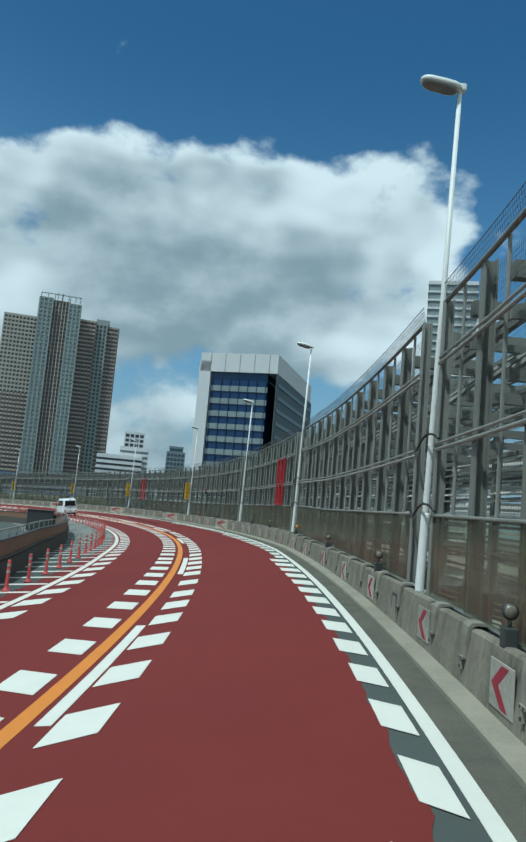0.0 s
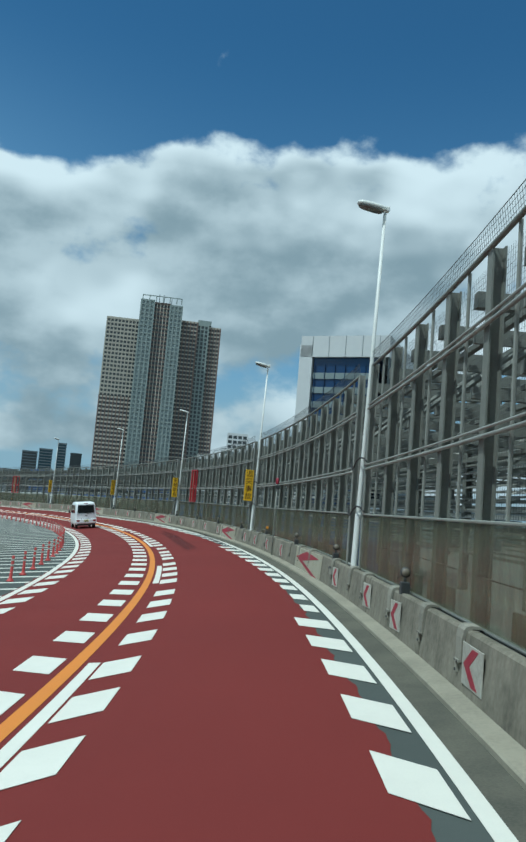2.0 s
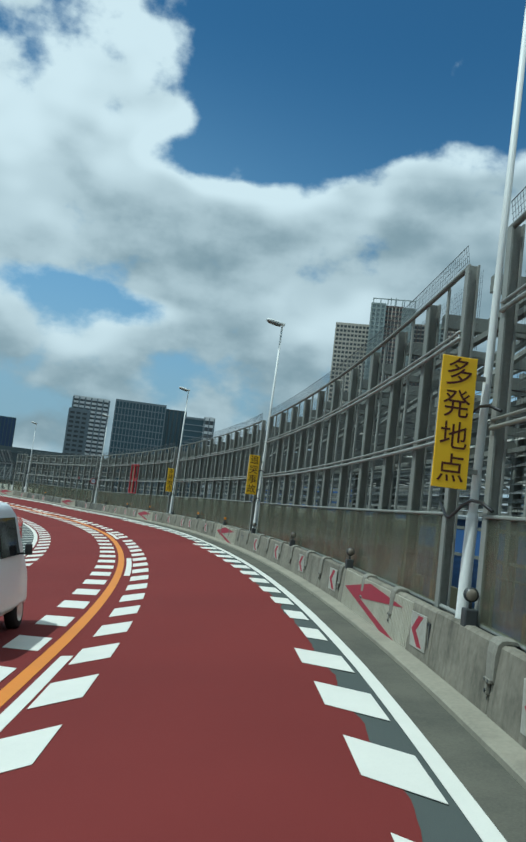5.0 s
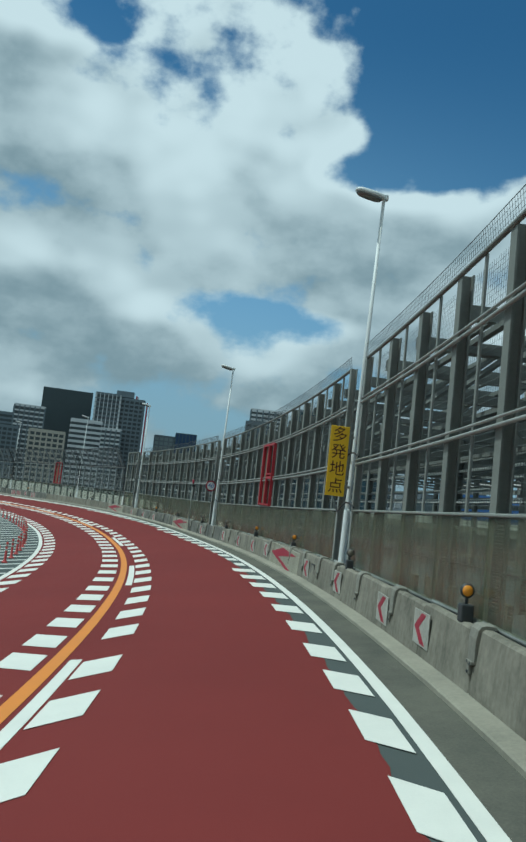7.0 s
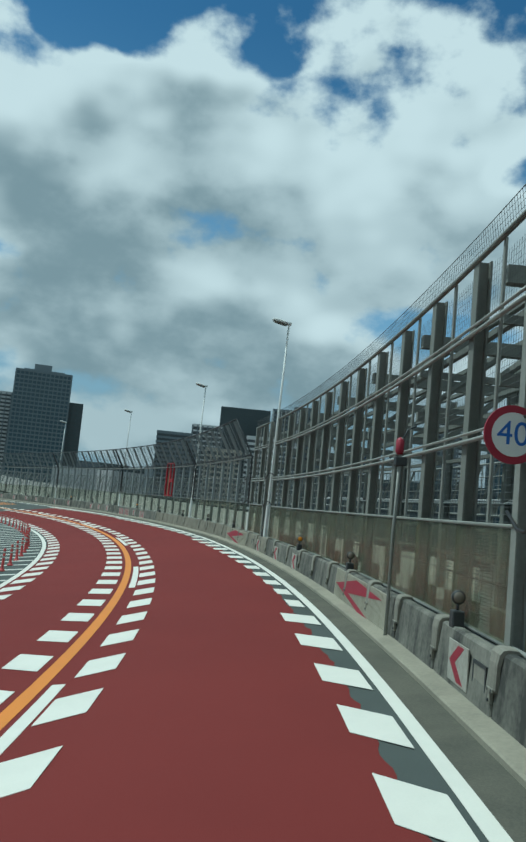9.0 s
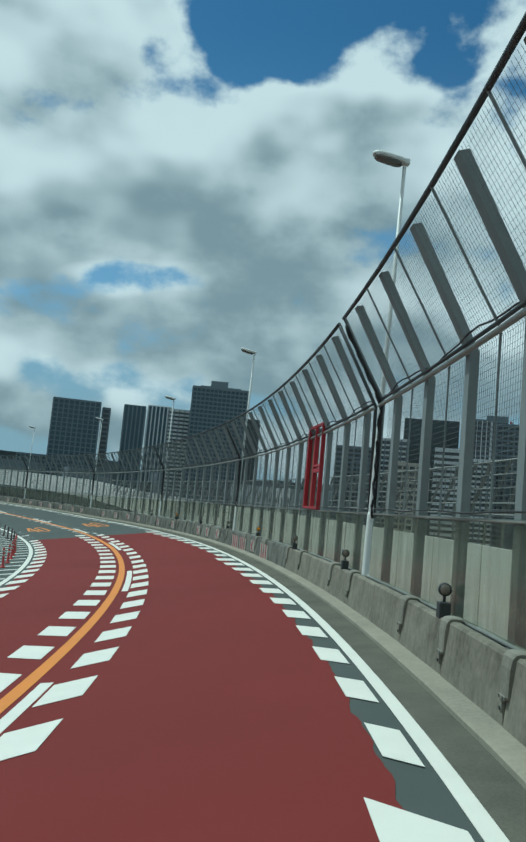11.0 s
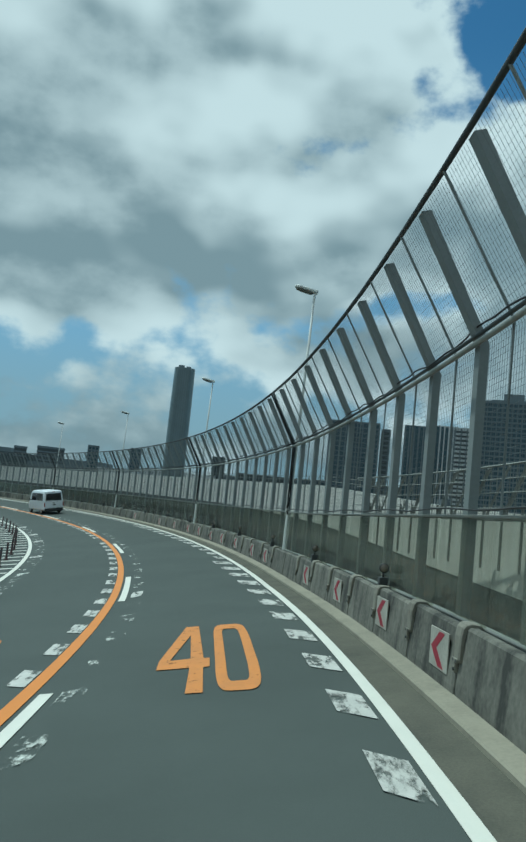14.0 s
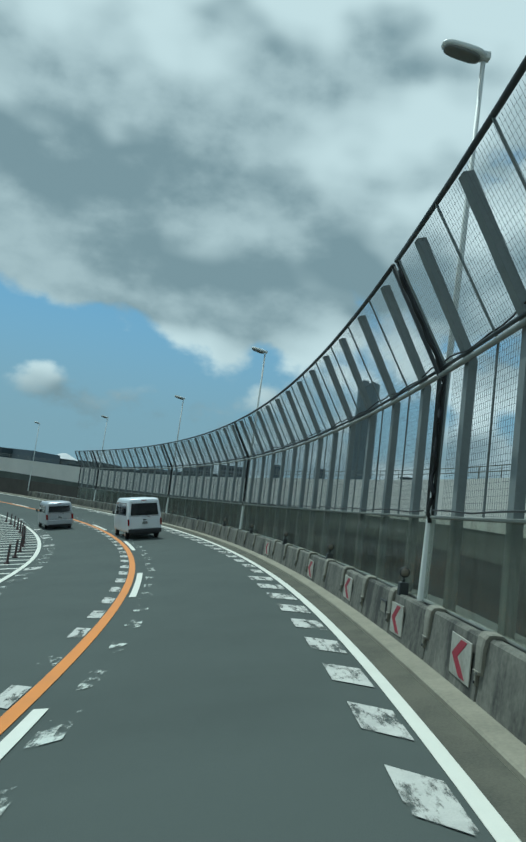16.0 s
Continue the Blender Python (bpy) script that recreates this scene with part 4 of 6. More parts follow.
# behind the dirty panels: a sagging cable, pale kick plates between the posts, and a fine net
for i, (s0, s1) in enumerate(cage):
    n = max(1, round((s1 - s0) / PITCH))
    w = (s1 - s0) / n
    c = tube("panel_cable", [up(float(q), 0.865, 1.32 + 0.012 * math.sin(q * 0.9)) for q in np.arange(s0, s1, 0.9)], 0.009, CABLE, None, 5)
    tagged(c, "thin black cable strung behind the clear panels", "cable", "cables behind the panels")
    k = tagged(new("kick_plates"), "low pale concrete plates behind the clear panels", "plate", "kick plates behind the panels")
    plate = None
    for j in range(n):
        if (j * 5 + i) % 4 == 3:
            continue
        if plate is None:
            bm = bmesh.new()
            box(bm, (0.06, w * 0.72, 0.62), (0, 0, 0), None, 0.008)
            plate = bpy.data.meshes.new("plate")
            bm.to_mesh(plate)
            bm.free()
            plate.materials.append(KERB)
        share("plate", plate, stand(s0 + (j + 0.5) * w, 1.22, 0.68), k)
    if s0 > 70:
        net = wires("net", s0, s1, [(0.868, 0.90), (0.868, 1.85)], 0.30, 0.034, None, 0.0032)
        tagged(net, "fine dark net behind the clear panels", "net", "nets behind the panels", "stuff")

# the scaffold behind the caged fence: back posts, cross beams, louvres
BACK_POST = h_post(0.3, 4.9, 0.20, 0.18)
bm = bmesh.new()
box(bm, (2.9, 0.16, 0.20), (1.45, 0, 4.62))
box(bm, (2.9, 0.10, 0.14), (1.45, 0, 3.45))
box(bm, (2.9, 0.07, 0.10), (1.45, 0, 4.12))
box(bm, (1.75, 0.09, 0.12), (2.05, 0, 3.95), Matrix.Rotation(radians(-42), 4, "Y"))
CROSS = bpy.data.meshes.new("cross_beam")
bm.to_mesh(CROSS)
bm.free()
CROSS.materials.append(DULL)
bm = bmesh.new()
box(bm, (8.0, 0.14, 0.24), (4.0, 0, 4.38))
box(bm, (8.0, 0.08, 0.08), (4.0, 0, 3.72))
for i in range(8):
    box(bm, (1.05, 0.05, 0.06), (0.5 + i, 0, 4.05), Matrix.Rotation(radians(38 if i % 2 else -38), 4, "Y"))
RAFTER = bpy.data.meshes.new("rafter")
bm.to_mesh(RAFTER)
bm.free()
RAFTER.materials.append(DULL)
BRACE = pole_mesh([(0.05, 0, 3.5), (1.3, 0, 4.55)], 0.05, DULL, 6)
for i, (s0, s1) in enumerate(cage):
    f = tagged(new("scaffold"), "grey steel scaffold with louvres behind the fence", "scaffold", "scaffold bays behind the fence")
    e0, e1 = s0 - 1.4, s1
    n = max(1, round((e1 - e0) / 3.6))
    for j in range(2 * n):
        s = e0 + (j + 0.5) * (e1 - e0) / (2 * n)
        if j % 2:
            share("post", BACK_POST, stand(s, 3.95, 0), f)
        elif s0 > 140:
            continue
        share("cross_beam", CROSS, stand(s, 1.02, 0), f)
        share("brace", BRACE, stand(s, 1.02, 0), f)
    for k, z in enumerate(np.arange(2.0, 4.95, 0.175) if s0 < 100 else np.arange(2.35, 3.3 if s0 < 140 else 2.5, 0.235)):
        if (k * 7 + i * 3) % 5 == 0 and (s0 > 95 or z < 3.0):
            continue
        z = float(z)
        sweep("louvre", [(3.86, z), (3.86, z + 0.025), (4.05, z + 0.115), (4.05, z + 0.09)], e0, e1, 2.4, STEEL if k % 3 else PALE, up, f)
    for k, (d, z) in enumerate(((1.75, 4.74), (2.6, 4.74), (3.4, 4.74), (1.4, 4.30), (2.2, 3.56), (3.0, 4.22), (3.7, 3.30))):
        sweep("purlin", [(d, z), (d, z + 0.08), (d + 0.09, z + 0.08), (d + 0.09, z)], e0, e1, 2.4, DULL, up, f)
    # a slatted wall further back
    if s0 < 48:
        wall_d0, pitch, tall, lo, hi, mat = 8.0, 0.21, 0.10, -0.6, 4.7, DULL
    elif s0 < 95:
        wall_d0, pitch, tall, lo, hi, mat = 12.4, 0.24, 0.11, 0.6, 4.4, STEEL
    else:
        wall_d0, pitch, tall, lo, hi, mat = 12.4, 0.34, 0.20, 2.5, 4.3, STEEL
    if s0 < 150:
        for k, z in enumerate(np.arange(lo, hi, pitch)):
            z, cut = float(z), (k * 5 % 7) * 0.35
            sweep("slat", [(wall_d0, z), (wall_d0, z + tall), (wall_d0 + 0.05, z + tall), (wall_d0 + 0.05, z)], e0 + cut, e1 - (k * 3 % 4) * 0.4, 3.0, PALE if k % 6 == 4 else mat, up, f)
    if 45 < s0 < 150:
        # roof boards with open gaps, and rafters under them
        for k, d in enumerate(np.arange(4.6, 12.0, 0.62)):
            if k % 5 == 3:
                continue
            sweep("roof_board", [(d, 4.52), (d, 4.58), (d + 0.40, 4.58), (d + 0.40, 4.52)], e0 + (k * 5 % 7) * 0.4, e1 - (k * 3 % 5) * 0.5, 3.0, DULL if k % 3 else STEEL, up, f)
        for j in range(2 * n):
            s = e0 + (j + 0.5) * (e1 - e0) / (2 * n)
            share("rafter", RAFTER, stand(s, 4.0, 0), f)
            if j % 2:
                share("post", BACK_POST, stand(s, 11.6, 0), f)
    for z in (1.15, 1.75, 2.35):
        sweep("guard_rail", [(3.92, z), (3.92, z + 0.07), (3.97, z + 0.07), (3.97, z)], e0, e1, 2.4, DULL, up, f)

for s0, s1 in leaning:
    f = tagged(new("leaning_fence"), "steel mesh fence whose head leans over the road", "fence", "leaning fence sections on the barrier")
    n, w = panels(s0, s1, f, PANEL_CLEAN)
    for i in range(n):
        s = s0 + (i + 0.5) * w
        share("post", LEAN_POST, stand(s, 0.93, 0), f)
        share("bar", LEAN_BAR, stand(s + w * 0.42, 0.86, 0), f)
    for z, d, r, mat in ((3.76, 0.80, 0.034, RAIL), (3.86, 0.815, 0.024, DARK), (5.24, 0.055, 0.034, DARK)):
        tube("rail", [up(float(q), d, z) for q in np.linspace(s0, s1, max(2, int((s1 - s0) / 1.2)))], r, mat, f, 8)
    wires("mesh", s0, s1, [(0.975, 1.92), (0.965, 3.80), (0.10, 5.23)], 0.07, 0.07, f, 0.0019)
    for q, lean in ((s0 + 0.03, 1), (s1 - 0.03, 1)):
        tube("end_frame", [up(q, 0.87, 1.88), up(q, 0.85, 3.8), up(q, 0.055, 5.25)], 0.034, DARK, f, 6)
    # cable wound up the end frame
    pts = []
    for i in range(34):
        z = 1.8 + 3.3 * i / 33
        d = 0.83 if z < 3.8 else 0.83 - (z - 3.8) * 0.56
        pts.append(up(s1 - 0.05 + 0.02 * math.sin(i * 1.3), d - 0.02 + 0.015 * math.cos(i * 1.7), z))
    tube("cable", pts, 0.028, CABLE, f, 6)
    pts = [up(float(q), 0.80 - 0.02 * math.sin(q * 2.1), 3.91 + 0.035 * math.sin(q * 1.9) + 0.02 * math.sin(q * 5.3)) for q in np.arange(s0, s1, 0.35)]
    tube("cable", pts, 0.012, CABLE, f, 5)
    pts = [up(float(q), 0.79, 1.93 + 0.03 * abs(math.sin(q * 1.1))) for q in np.arange(s0, s1, 0.4)]
    tube("cable", pts, 0.011, CABLE, f, 5)
for s0, s1 in cage:
    for z in (2.92, 1.93):
        c = tube("cable", [up(s1 - 0.3 + 0.24 * i, 0.80 - 0.08 * math.sin(i * 0.45), z + 0.10 * math.sin(i * 0.9)) for i in range(9)], 0.018, CABLE, None, 6)
        tagged(c, "black cable looped between two fence sections", "cable", "cables between fence sections")

# ---- street lamps ----
def street_lamp():
    top = tagged(new("street_lamp"), "white tapered street lamp with a short oval head", "street lamp", "street lamps along the barrier")
    tube("pole", [(0, 0, 0.78), (0, 0, 2.0), (0, 0, 5.0), (0, 0, 8.32)], [0.054, 0.051, 0.043, 0.034], LAMP_WHITE, top, 10)
    vs, fs = tube_data([(0, 0, 0.76), (0, 0, 0.82), (0, 0, 1.84), (0, 0, 1.90)], [0.074, 0.066, 0.064, 0.056], 12)
    mesh_object("sleeve", vs, fs, LAMP_WHITE, top, "white painted base sleeve", True)
    bm = bmesh.new()
    box(bm, (0.17, 0.22, 0.03), (0, 0, 0.775), None, 0.008)
    part("base_plate", bm, STEEL, top)
    head = part("head", oval(0.33, 0.145, 0.075, (-0.29, 0, 8.44)), LAMP_WHITE, top, "white lamp housing", True)
    part("lens", oval(0.27, 0.128, 0.070, (-0.32, 0, 8.395)), LENS, head, "grey glass lens", True)
    bm = bmesh.new()
    box(bm, (0.16, 0.13, 0.12), (0.01, 0, 8.41), None, 0.025)
    part("mount", bm, LAMP_WHITE, top)
    return top


def oval(a, b, c, at):
    bm = bmesh.new()
    bmesh.ops.create_uvsphere(bm, u_segments=18, v_segments=10, radius=1.0)
    for v in bm.verts:
        k = 1.0 if v.co.z > 0 else 0.75
        p = math.copysign(abs(v.co.x) ** 0.55, v.co.x)
        v.co.y, v.co.z = math.copysign(abs(v.co.y) ** 0.8, v.co.y), math.copysign(abs(v.co.z) ** 0.75, v.co.z)
        v.co = Vector((p * a + at[0], v.co.y * b + at[1], v.co.z * c * k + at[2] + 0.05 * -p))
    return bm


first_lamp = street_lamp()
for i, s in enumerate(LAMPS):
    m = stand(s, 0.78 if s < 175 else 0.84, 0.0) @ Matrix.Rotation(radians(1.2), 4, "Y")
    if i == 0:
        first_lamp.matrix_basis = m
    else:
        copy_thing(first_lamp, m)

# ---- signs ----
def flat_sign(w, h, t=0.02):
    bm = bmesh.new()
    box(bm, (w, t, h), (0, 0, 0), None, 0.006)
    return bm


def letters(text, size, mat, parent, at, turn=(90, 0, 0), extrude=0.001):
    cu = bpy.data.curves.new("letter", "FONT")
    cu.body, cu.size, cu.align_x, cu.align_y, cu.extrude = text, size, "CENTER", "CENTER", extrude
    cu.materials.append(mat)
    ob = new("letter", cu)
    ob.parent = parent
    ob.matrix_basis = pose(*at, *turn)
    return ob


for s, text in ((67.6, "追突事故"), (89.2, "多発地点"), (108.5, "追突事故"), (128.1, "多発地点")):
    sign = holder("warning_sign", "tall yellow accident warning board with black writing", "sign", "yellow boards on the lamp posts", m=stand(s - 0.12, 0.50, 2.83, 6))
    part("board", flat_sign(0.39, 1.40), YELLOW, sign)
    for i, ch in enumerate(text):
        letters(ch, 0.32, SIGN_DARK, sign, (0, -0.0125, 0.51 - 0.34 * i))
    bm = bmesh.new()
    for z in (0.5, -0.5):
        box(bm, (0.34, 0.03, 0.05), (0.14, 0.025, z))
    part("bracket", bm, STEEL, sign)

limit = holder("speed_sign", "round speed limit sign with a red rim on the fence", "sign", m=stand(150.45, 0.66, 2.67, 4))
vs, fs = tube_data([(0, -0.011, 0), (0, 0.011, 0)], 0.26, 40)
mesh_object("rim", vs, fs, SIGN_RED, limit, "red rim")
vs, fs = tube_data([(0, -0.015, 0), (0, -0.0115, 0)], 0.195, 36)
mesh_object("face", vs, fs, LAMP_WHITE, limit, "white face")
letters("40", 0.30, BLUE_SIGN, limit, (0, -0.0165, 0.0), extrude=0.0012)
bm = bmesh.new()
box(bm, (0.40, 0.03, 0.05), (0.10, 0.03, 0.12))
box(bm, (0.40, 0.03, 0.05), (0.10, 0.03, -0.12))
part("bracket", bm, STEEL, limit)


BOARD_WHITE = material("grubby ribbed sheet", (0.44, 0.42, 0.33), (0.27, 0.255, 0.195), 0.65, grain=20, stain=1.5, amount=0.5, bump=0.05, spread=0.2, streak=0.25)


def chevron(length, height, name, label, group, long_arms=False):
    top = tagged(new(name), label, "sign", group)
    bm = bmesh.new()
    box(bm, (0.014, length, height), (0, 0, 0), None, 0.004)
    if long_arms:
        for i in range(int(length / 0.075)):
            box(bm, (0.010, 0.034, height - 0.02), (-0.009, -length / 2 + 0.05 + 0.075 * i, 0))
    part("plate", bm, BOARD_WHITE if long_arms else SIGN_WHITE, top)
    bar, x = length * 0.30, (-0.0175 if long_arms else -0.0095)
    l, h = length / 2 * 0.84, height / 2 * 0.88
    # the point of the arrow looks along the road
    outline = [(l, 0.0), (l - bar * 0.0 - length * 0.42, h), (l - length * 0.42 - bar, h), (l - bar, 0.0), (l - length * 0.42 - bar, -h), (l - length * 0.42, -h)]
    if long_arms:
        outline = [(l * 1.12, 0.05), (l * 0.10, h), (-l * 0.98, h * 0.72), (l * 0.42, 0.0), (-l * 1.05, -h), (-l * 0.62, -h)]
    vs = [(x, y, z) for y, z in outline] + [(x + 0.003, y, z) for y, z in outline]
    fs = [(0, 1, 2, 3), (0, 3, 4, 5)] + [(j, j + 6, (j + 1) % 6 + 6, (j + 1) % 6) for j in range(6)]
    mesh_object("arrow", vs, fs, SIGN_RED, top, "dark red arrow")
    return top


BIG = [53.9, 72.8, 92.8, 113.3, 134.3, 157.0, 175.8]
small = chevron(0.66, 0.40, "chevron_sign", "red arrow on a grubby white plate on the barrier", "arrow plates on the barrier")
large = chevron(4.35, 0.66, "arrow_board", "long board with a red arrow on the barrier", "long arrow boards on the barrier", True)
n_small = n_big = 0
for s in BIG:
    m = stand(s, 0.632, 0.445) @ Matrix.Rotation(radians(4.0), 4, "Y")
    if n_big == 0:
        large.matrix_basis = m
    else:
        copy_thing(large, m)
    n_big += 1
chev_rng = random.Random(11)
for s in CHEVRONS:
    m = stand(s, 0.634, 0.49 + chev_rng.uniform(-0.02, 0.02)) @ Matrix.Rotation(radians(chev_rng.uniform(-2, 2)), 4, "X")
    if n_small == 0:
        small.matrix_basis = m
    else:
        copy_thing(small, m)
    n_small += 1
for s in (205.5, 204.0, 199.9):
    board = holder("striped_board", "red and white striped board on the barrier", "sign", "striped boards on the barrier", m=stand(s, 0.632, 0.36))
    for i in range(7):
        bm = bmesh.new()
        box(bm, (0.016, 0.175, 0.60), (0.002 * (i % 2), -0.56 + 0.187 * i, 0))
        part("stripe", bm, SIGN_RED if i % 2 else SIGN_WHITE, board)

# ---- small lamps on the barrier ----
def beacon(lens, label):
    top = tagged(new("warning_light"), label, "warning light", "small lights on the barrier")
    bm = bmesh.new()
    box(bm, (0.13, 0.14, 0.18), (0, 0, 0.09), None, 0.014)
    part("battery_box", bm, DARK, top)
    tube("stem", [(0, 0, 0.17), (0, 0, 0.26)], 0.018, DARK, top, 8)
    tube("rim", [(0, -0.02, 0.315), (0, 0.02, 0.315)], 0.074, DARK, top, 16)
    bm = bmesh.new()
    bmesh.ops.create_uvsphere(bm, u_segments=14, v_segments=8, radius=0.066, matrix=Matrix.Translation((0, 0, 0.315)) @ Matrix.Diagonal((1, 0.62, 1, 1)))
    part("lens", bm, lens, top, smooth=True)
    return top


lit = beacon(BEACON, "amber warning light on a black box on the barrier")
dim = beacon(material("smoky lens", (0.19, 0.165, 0.125), (0.11, 0.095, 0.075), 0.3, bump=0), "unlit warning light on a black box on the barrier")
LIT = (29.5, 63.4, 114.3, 120.7, 133.6, 140.0, 164.5, 201.8, 219.9)
for s in [6.9, 14.4, 22.0, 29.5, 37.6, 43.7, 50.3, 56.85, 63.4, 69.8, 76.3, 82.5, 88.8, 95.2, 101.7, 108.3, 114.3, 120.7, 127.1, 133.6, 140.0, 146.2, 152.0, 158.4, 164.5, 170.8, 177.0, 183.2, 189.5, 195.6,
          201.8, 207.9, 213.9, 219.9, 226.1, 232.3, 238.3, 244.3, 250.6, 256.5, 262.4, 268.5, 274.7, 281.0, 287.0, 293.5, 305.0]:
    src = lit if s in LIT else dim
    m = stand(s, 0.745, 0.775)
    if src.matrix_basis == Matrix.Identity(4):
        src.matrix_basis = m
    else:
        copy_thing(src, m)
for s in (60.9, 154.6):
    pole = holder("signal_pole", "thin steel pole with a small red lamp", "pole", "thin poles with red lamps", m=stand(s, 0.585, 0.1))
    tube("pole", [(0, 0, 0), (0, 0, 1.5), (0.02, 0, 2.9)], 0.026, RAIL, pole, 8)
    tube("lamp", [(0.0, 0, 2.66), (0.0, 0, 2.70), (0.0, 0, 2.86), (0.0, 0, 2.90)], [0.045, 0.060, 0.058, 0.02], SIGN_RED, pole, 12, "red lamp")
    bm = bmesh.new()
    box(bm, (0.16, 0.14, 0.13), (0.02, 0, 2.56), None, 0.015)
    part("housing", bm, DARK, pole)
    tube("arm", [(0.0, 0, 2.8), (0.10, 0, 3.02), (0.22, 0, 3.08)], 0.014, DARK, pole, 6)

# ---- red frames in the fence ----
for s, w in ((35.7, 1.8), (84.6, 1.45), (139.3, 1.85), (194.0, 1.7)):
    gate = holder("red_frame", "red steel emergency door frame in the mesh fence", "gate", "red frames in the fence", m=stand(s, 0.785, 0))
    for y, wide in ((w / 2, 0.12), (-0.05, 0.10), (-w / 2, 0.045)):
        bm = bmesh.new()
        box(bm, (0.10, wide, 2.12), (0, y, 2.96), None, 0.006)
        part("upright", bm, RED_PAINT, gate)
    for z, y, long, high in ((1.94, 0.0, w - 0.05, 0.06), (2.86, -w / 4 - 0.03, w / 2 - 0.1, 0.09), (2.98, -w / 4 - 0.03, w / 2 - 0.1, 0.05), (4.0, 0.0, w - 0.05, 0.07)):
        bm = bmesh.new()
        box(bm, (0.085, long, high), (0, y, z), None, 0.006)
        part("crossbar", bm, RED_PAINT, gate)
    bm = bmesh.new()
    box(bm, (0.02, w / 2 - 0.08, 2.0), (0.08, w / 4 - 0.02, 2.96))
    part("board", bm, BROWN_WALL, gate, "rust brown board in the frame")

# ---- rubber posts and the inner wall ----
def rubber_post(mat, label):
    top = tagged(new("bollard"), label, "bollard", "rubber posts on the hatched island")
    vs, fs = tube_data([(0, 0, 0), (0, 0, 0.03), (0, 0, 0.05), (0, 0, 0.12), (0, 0, 0.70), (0, 0, 0.72)], [0.11, 0.11, 0.075, 0.045, 0.04, 0.025], 10)
    mesh_object("post", vs, fs, mat, top, "", True)
    for z in (0.42, 0.57):
        vs, fs = tube_data([(0, 0, z), (0, 0, z + 0.06)], 0.0455, 10)
        mesh_object("band", vs, fs, SIGN_WHITE if mat is BOLLARD else DARK, top)
    return top


posts = {"red": rubber_post(BOLLARD, "faded red rubber lane post"), "dark": rubber_post(BOLLARD_DARK, "dark rubber lane post")}
s, rng_post = 12.0, random.Random(2)
used = set()
while s < 315:
    key = "red" if s < 215 else "dark"
    lean = Matrix.Rotation(radians(rng_post.uniform(-3, 3)), 4, "X")
    m = Matrix.Translation(rd(s, left_d(s) - 0.72, 0.004)) @ lean
    if key in used:
        copy_thing(posts[key], m)
    else:
        posts[key].matrix_basis = m
        used.add(key)
    s += 2.05 if s < 215 else 2.9

wall_d = lambda s: float(np.interp(s, [-45, 15, 21, 28, 42, 54, 70, 85, 105], [-6.9, -7.55, -7.95, -8.6, -9.25, -9.75, -10.9, -13.0, -18.0]))
inner = tagged(new("inner_wall"), "brown panelled wall on a dark concrete base", "wall", kind="structure")


def wall_band(name, prof, mat, s0=-40.0, s1=104.0):
    n = int((s1 - s0) / 1.5)
    vs, fs, k = [], [], len(prof)
    for s in np.linspace(s0, s1, n):
        vs += [rd(s, wall_d(s) + d, z) for d, z in prof]
    for i in range(n - 1):
        for j in range(k):
            q = (j + 1) % k
            fs.append((i * k + j, i * k + q, (i + 1) * k + q, (i + 1) * k + j))
    fs += [tuple(range(k)), tuple((n - 1) * k + j for j in range(k))[::-1]]
    return mesh_object(name, vs, fs, mat, inner)


DARK_BASE = material("dark stained concrete", (0.075, 0.068, 0.055), (0.04, 0.037, 0.03), 0.9, grain=12, stain=0.9, amount=0.5, bump=0.15, streak=0.3)
wall_band("base", [(0, 0), (0.0, 0.52), (-0.06, 0.56), (-0.30, 0.56), (-0.30, 0)], DARK_BASE)
wall_band("ledge", [(0.03, 0.565), (0.03, 0.60), (-0.06, 0.63), (-0.06, 0.565)], DARK_BASE)
wall_band("panel", [(-0.08, 0.56), (-0.08, 1.02), (-0.22, 1.02), (-0.22, 0.56)], BROWN_WALL)
wall_band("coping", [(-0.05, 1.02), (-0.05, 1.07), (-0.25, 1.07), (-0.25, 1.02)], DARK)
wall_band("handrail", [(-0.12, 1.30), (-0.12, 1.34), (-0.17, 1.34), (-0.17, 1.30)], STEEL)
for s in np.arange(-20, 100, 1.4):
    p = rd(float(s), wall_d(s) - 0.145, 1.06)
    tube("baluster", [p, p + Vector((0, 0, 0.25))], 0.016, STEEL, inner, 5)
crate = holder("equipment_box", "dark green equipment box behind the inner wall", "box", m=Matrix.Translation(rd(62.0, -11.6, 0.0)) @ Matrix.Rotation(0.3, 4, "Z"))
bm = bmesh.new()
box(bm, (1.9, 1.2, 1.45), (0, 0, 0.72), None, 0.04)
part("body", bm, DARK, crate)
bm = bmesh.new()
box(bm, (2.0, 1.3, 0.08), (0, 0, 1.49), None, 0.02)
part("lid", bm, DARK, crate)

# ---- vehicles ----
def loft(sections):
    """A closed body from rings of (x, z) at stations y; all rings have the same number of corners."""
    bm = bmesh.new()
    rings = [[bm.verts.new((x, y, z)) for x, z in ring] for y, ring in sections]
    n = len(rings[0])
    for a, b in zip(rings, rings[1:]):
        for j in range(n):
            bm.faces.new((a[j], a[(j + 1) % n], b[(j + 1) % n], b[j]))
    bm.faces.new(rings[0][::-1])
    bm.faces.new(rings[-1])
    bmesh.ops.recalc_face_normals(bm, faces=bm.faces)
    return bm


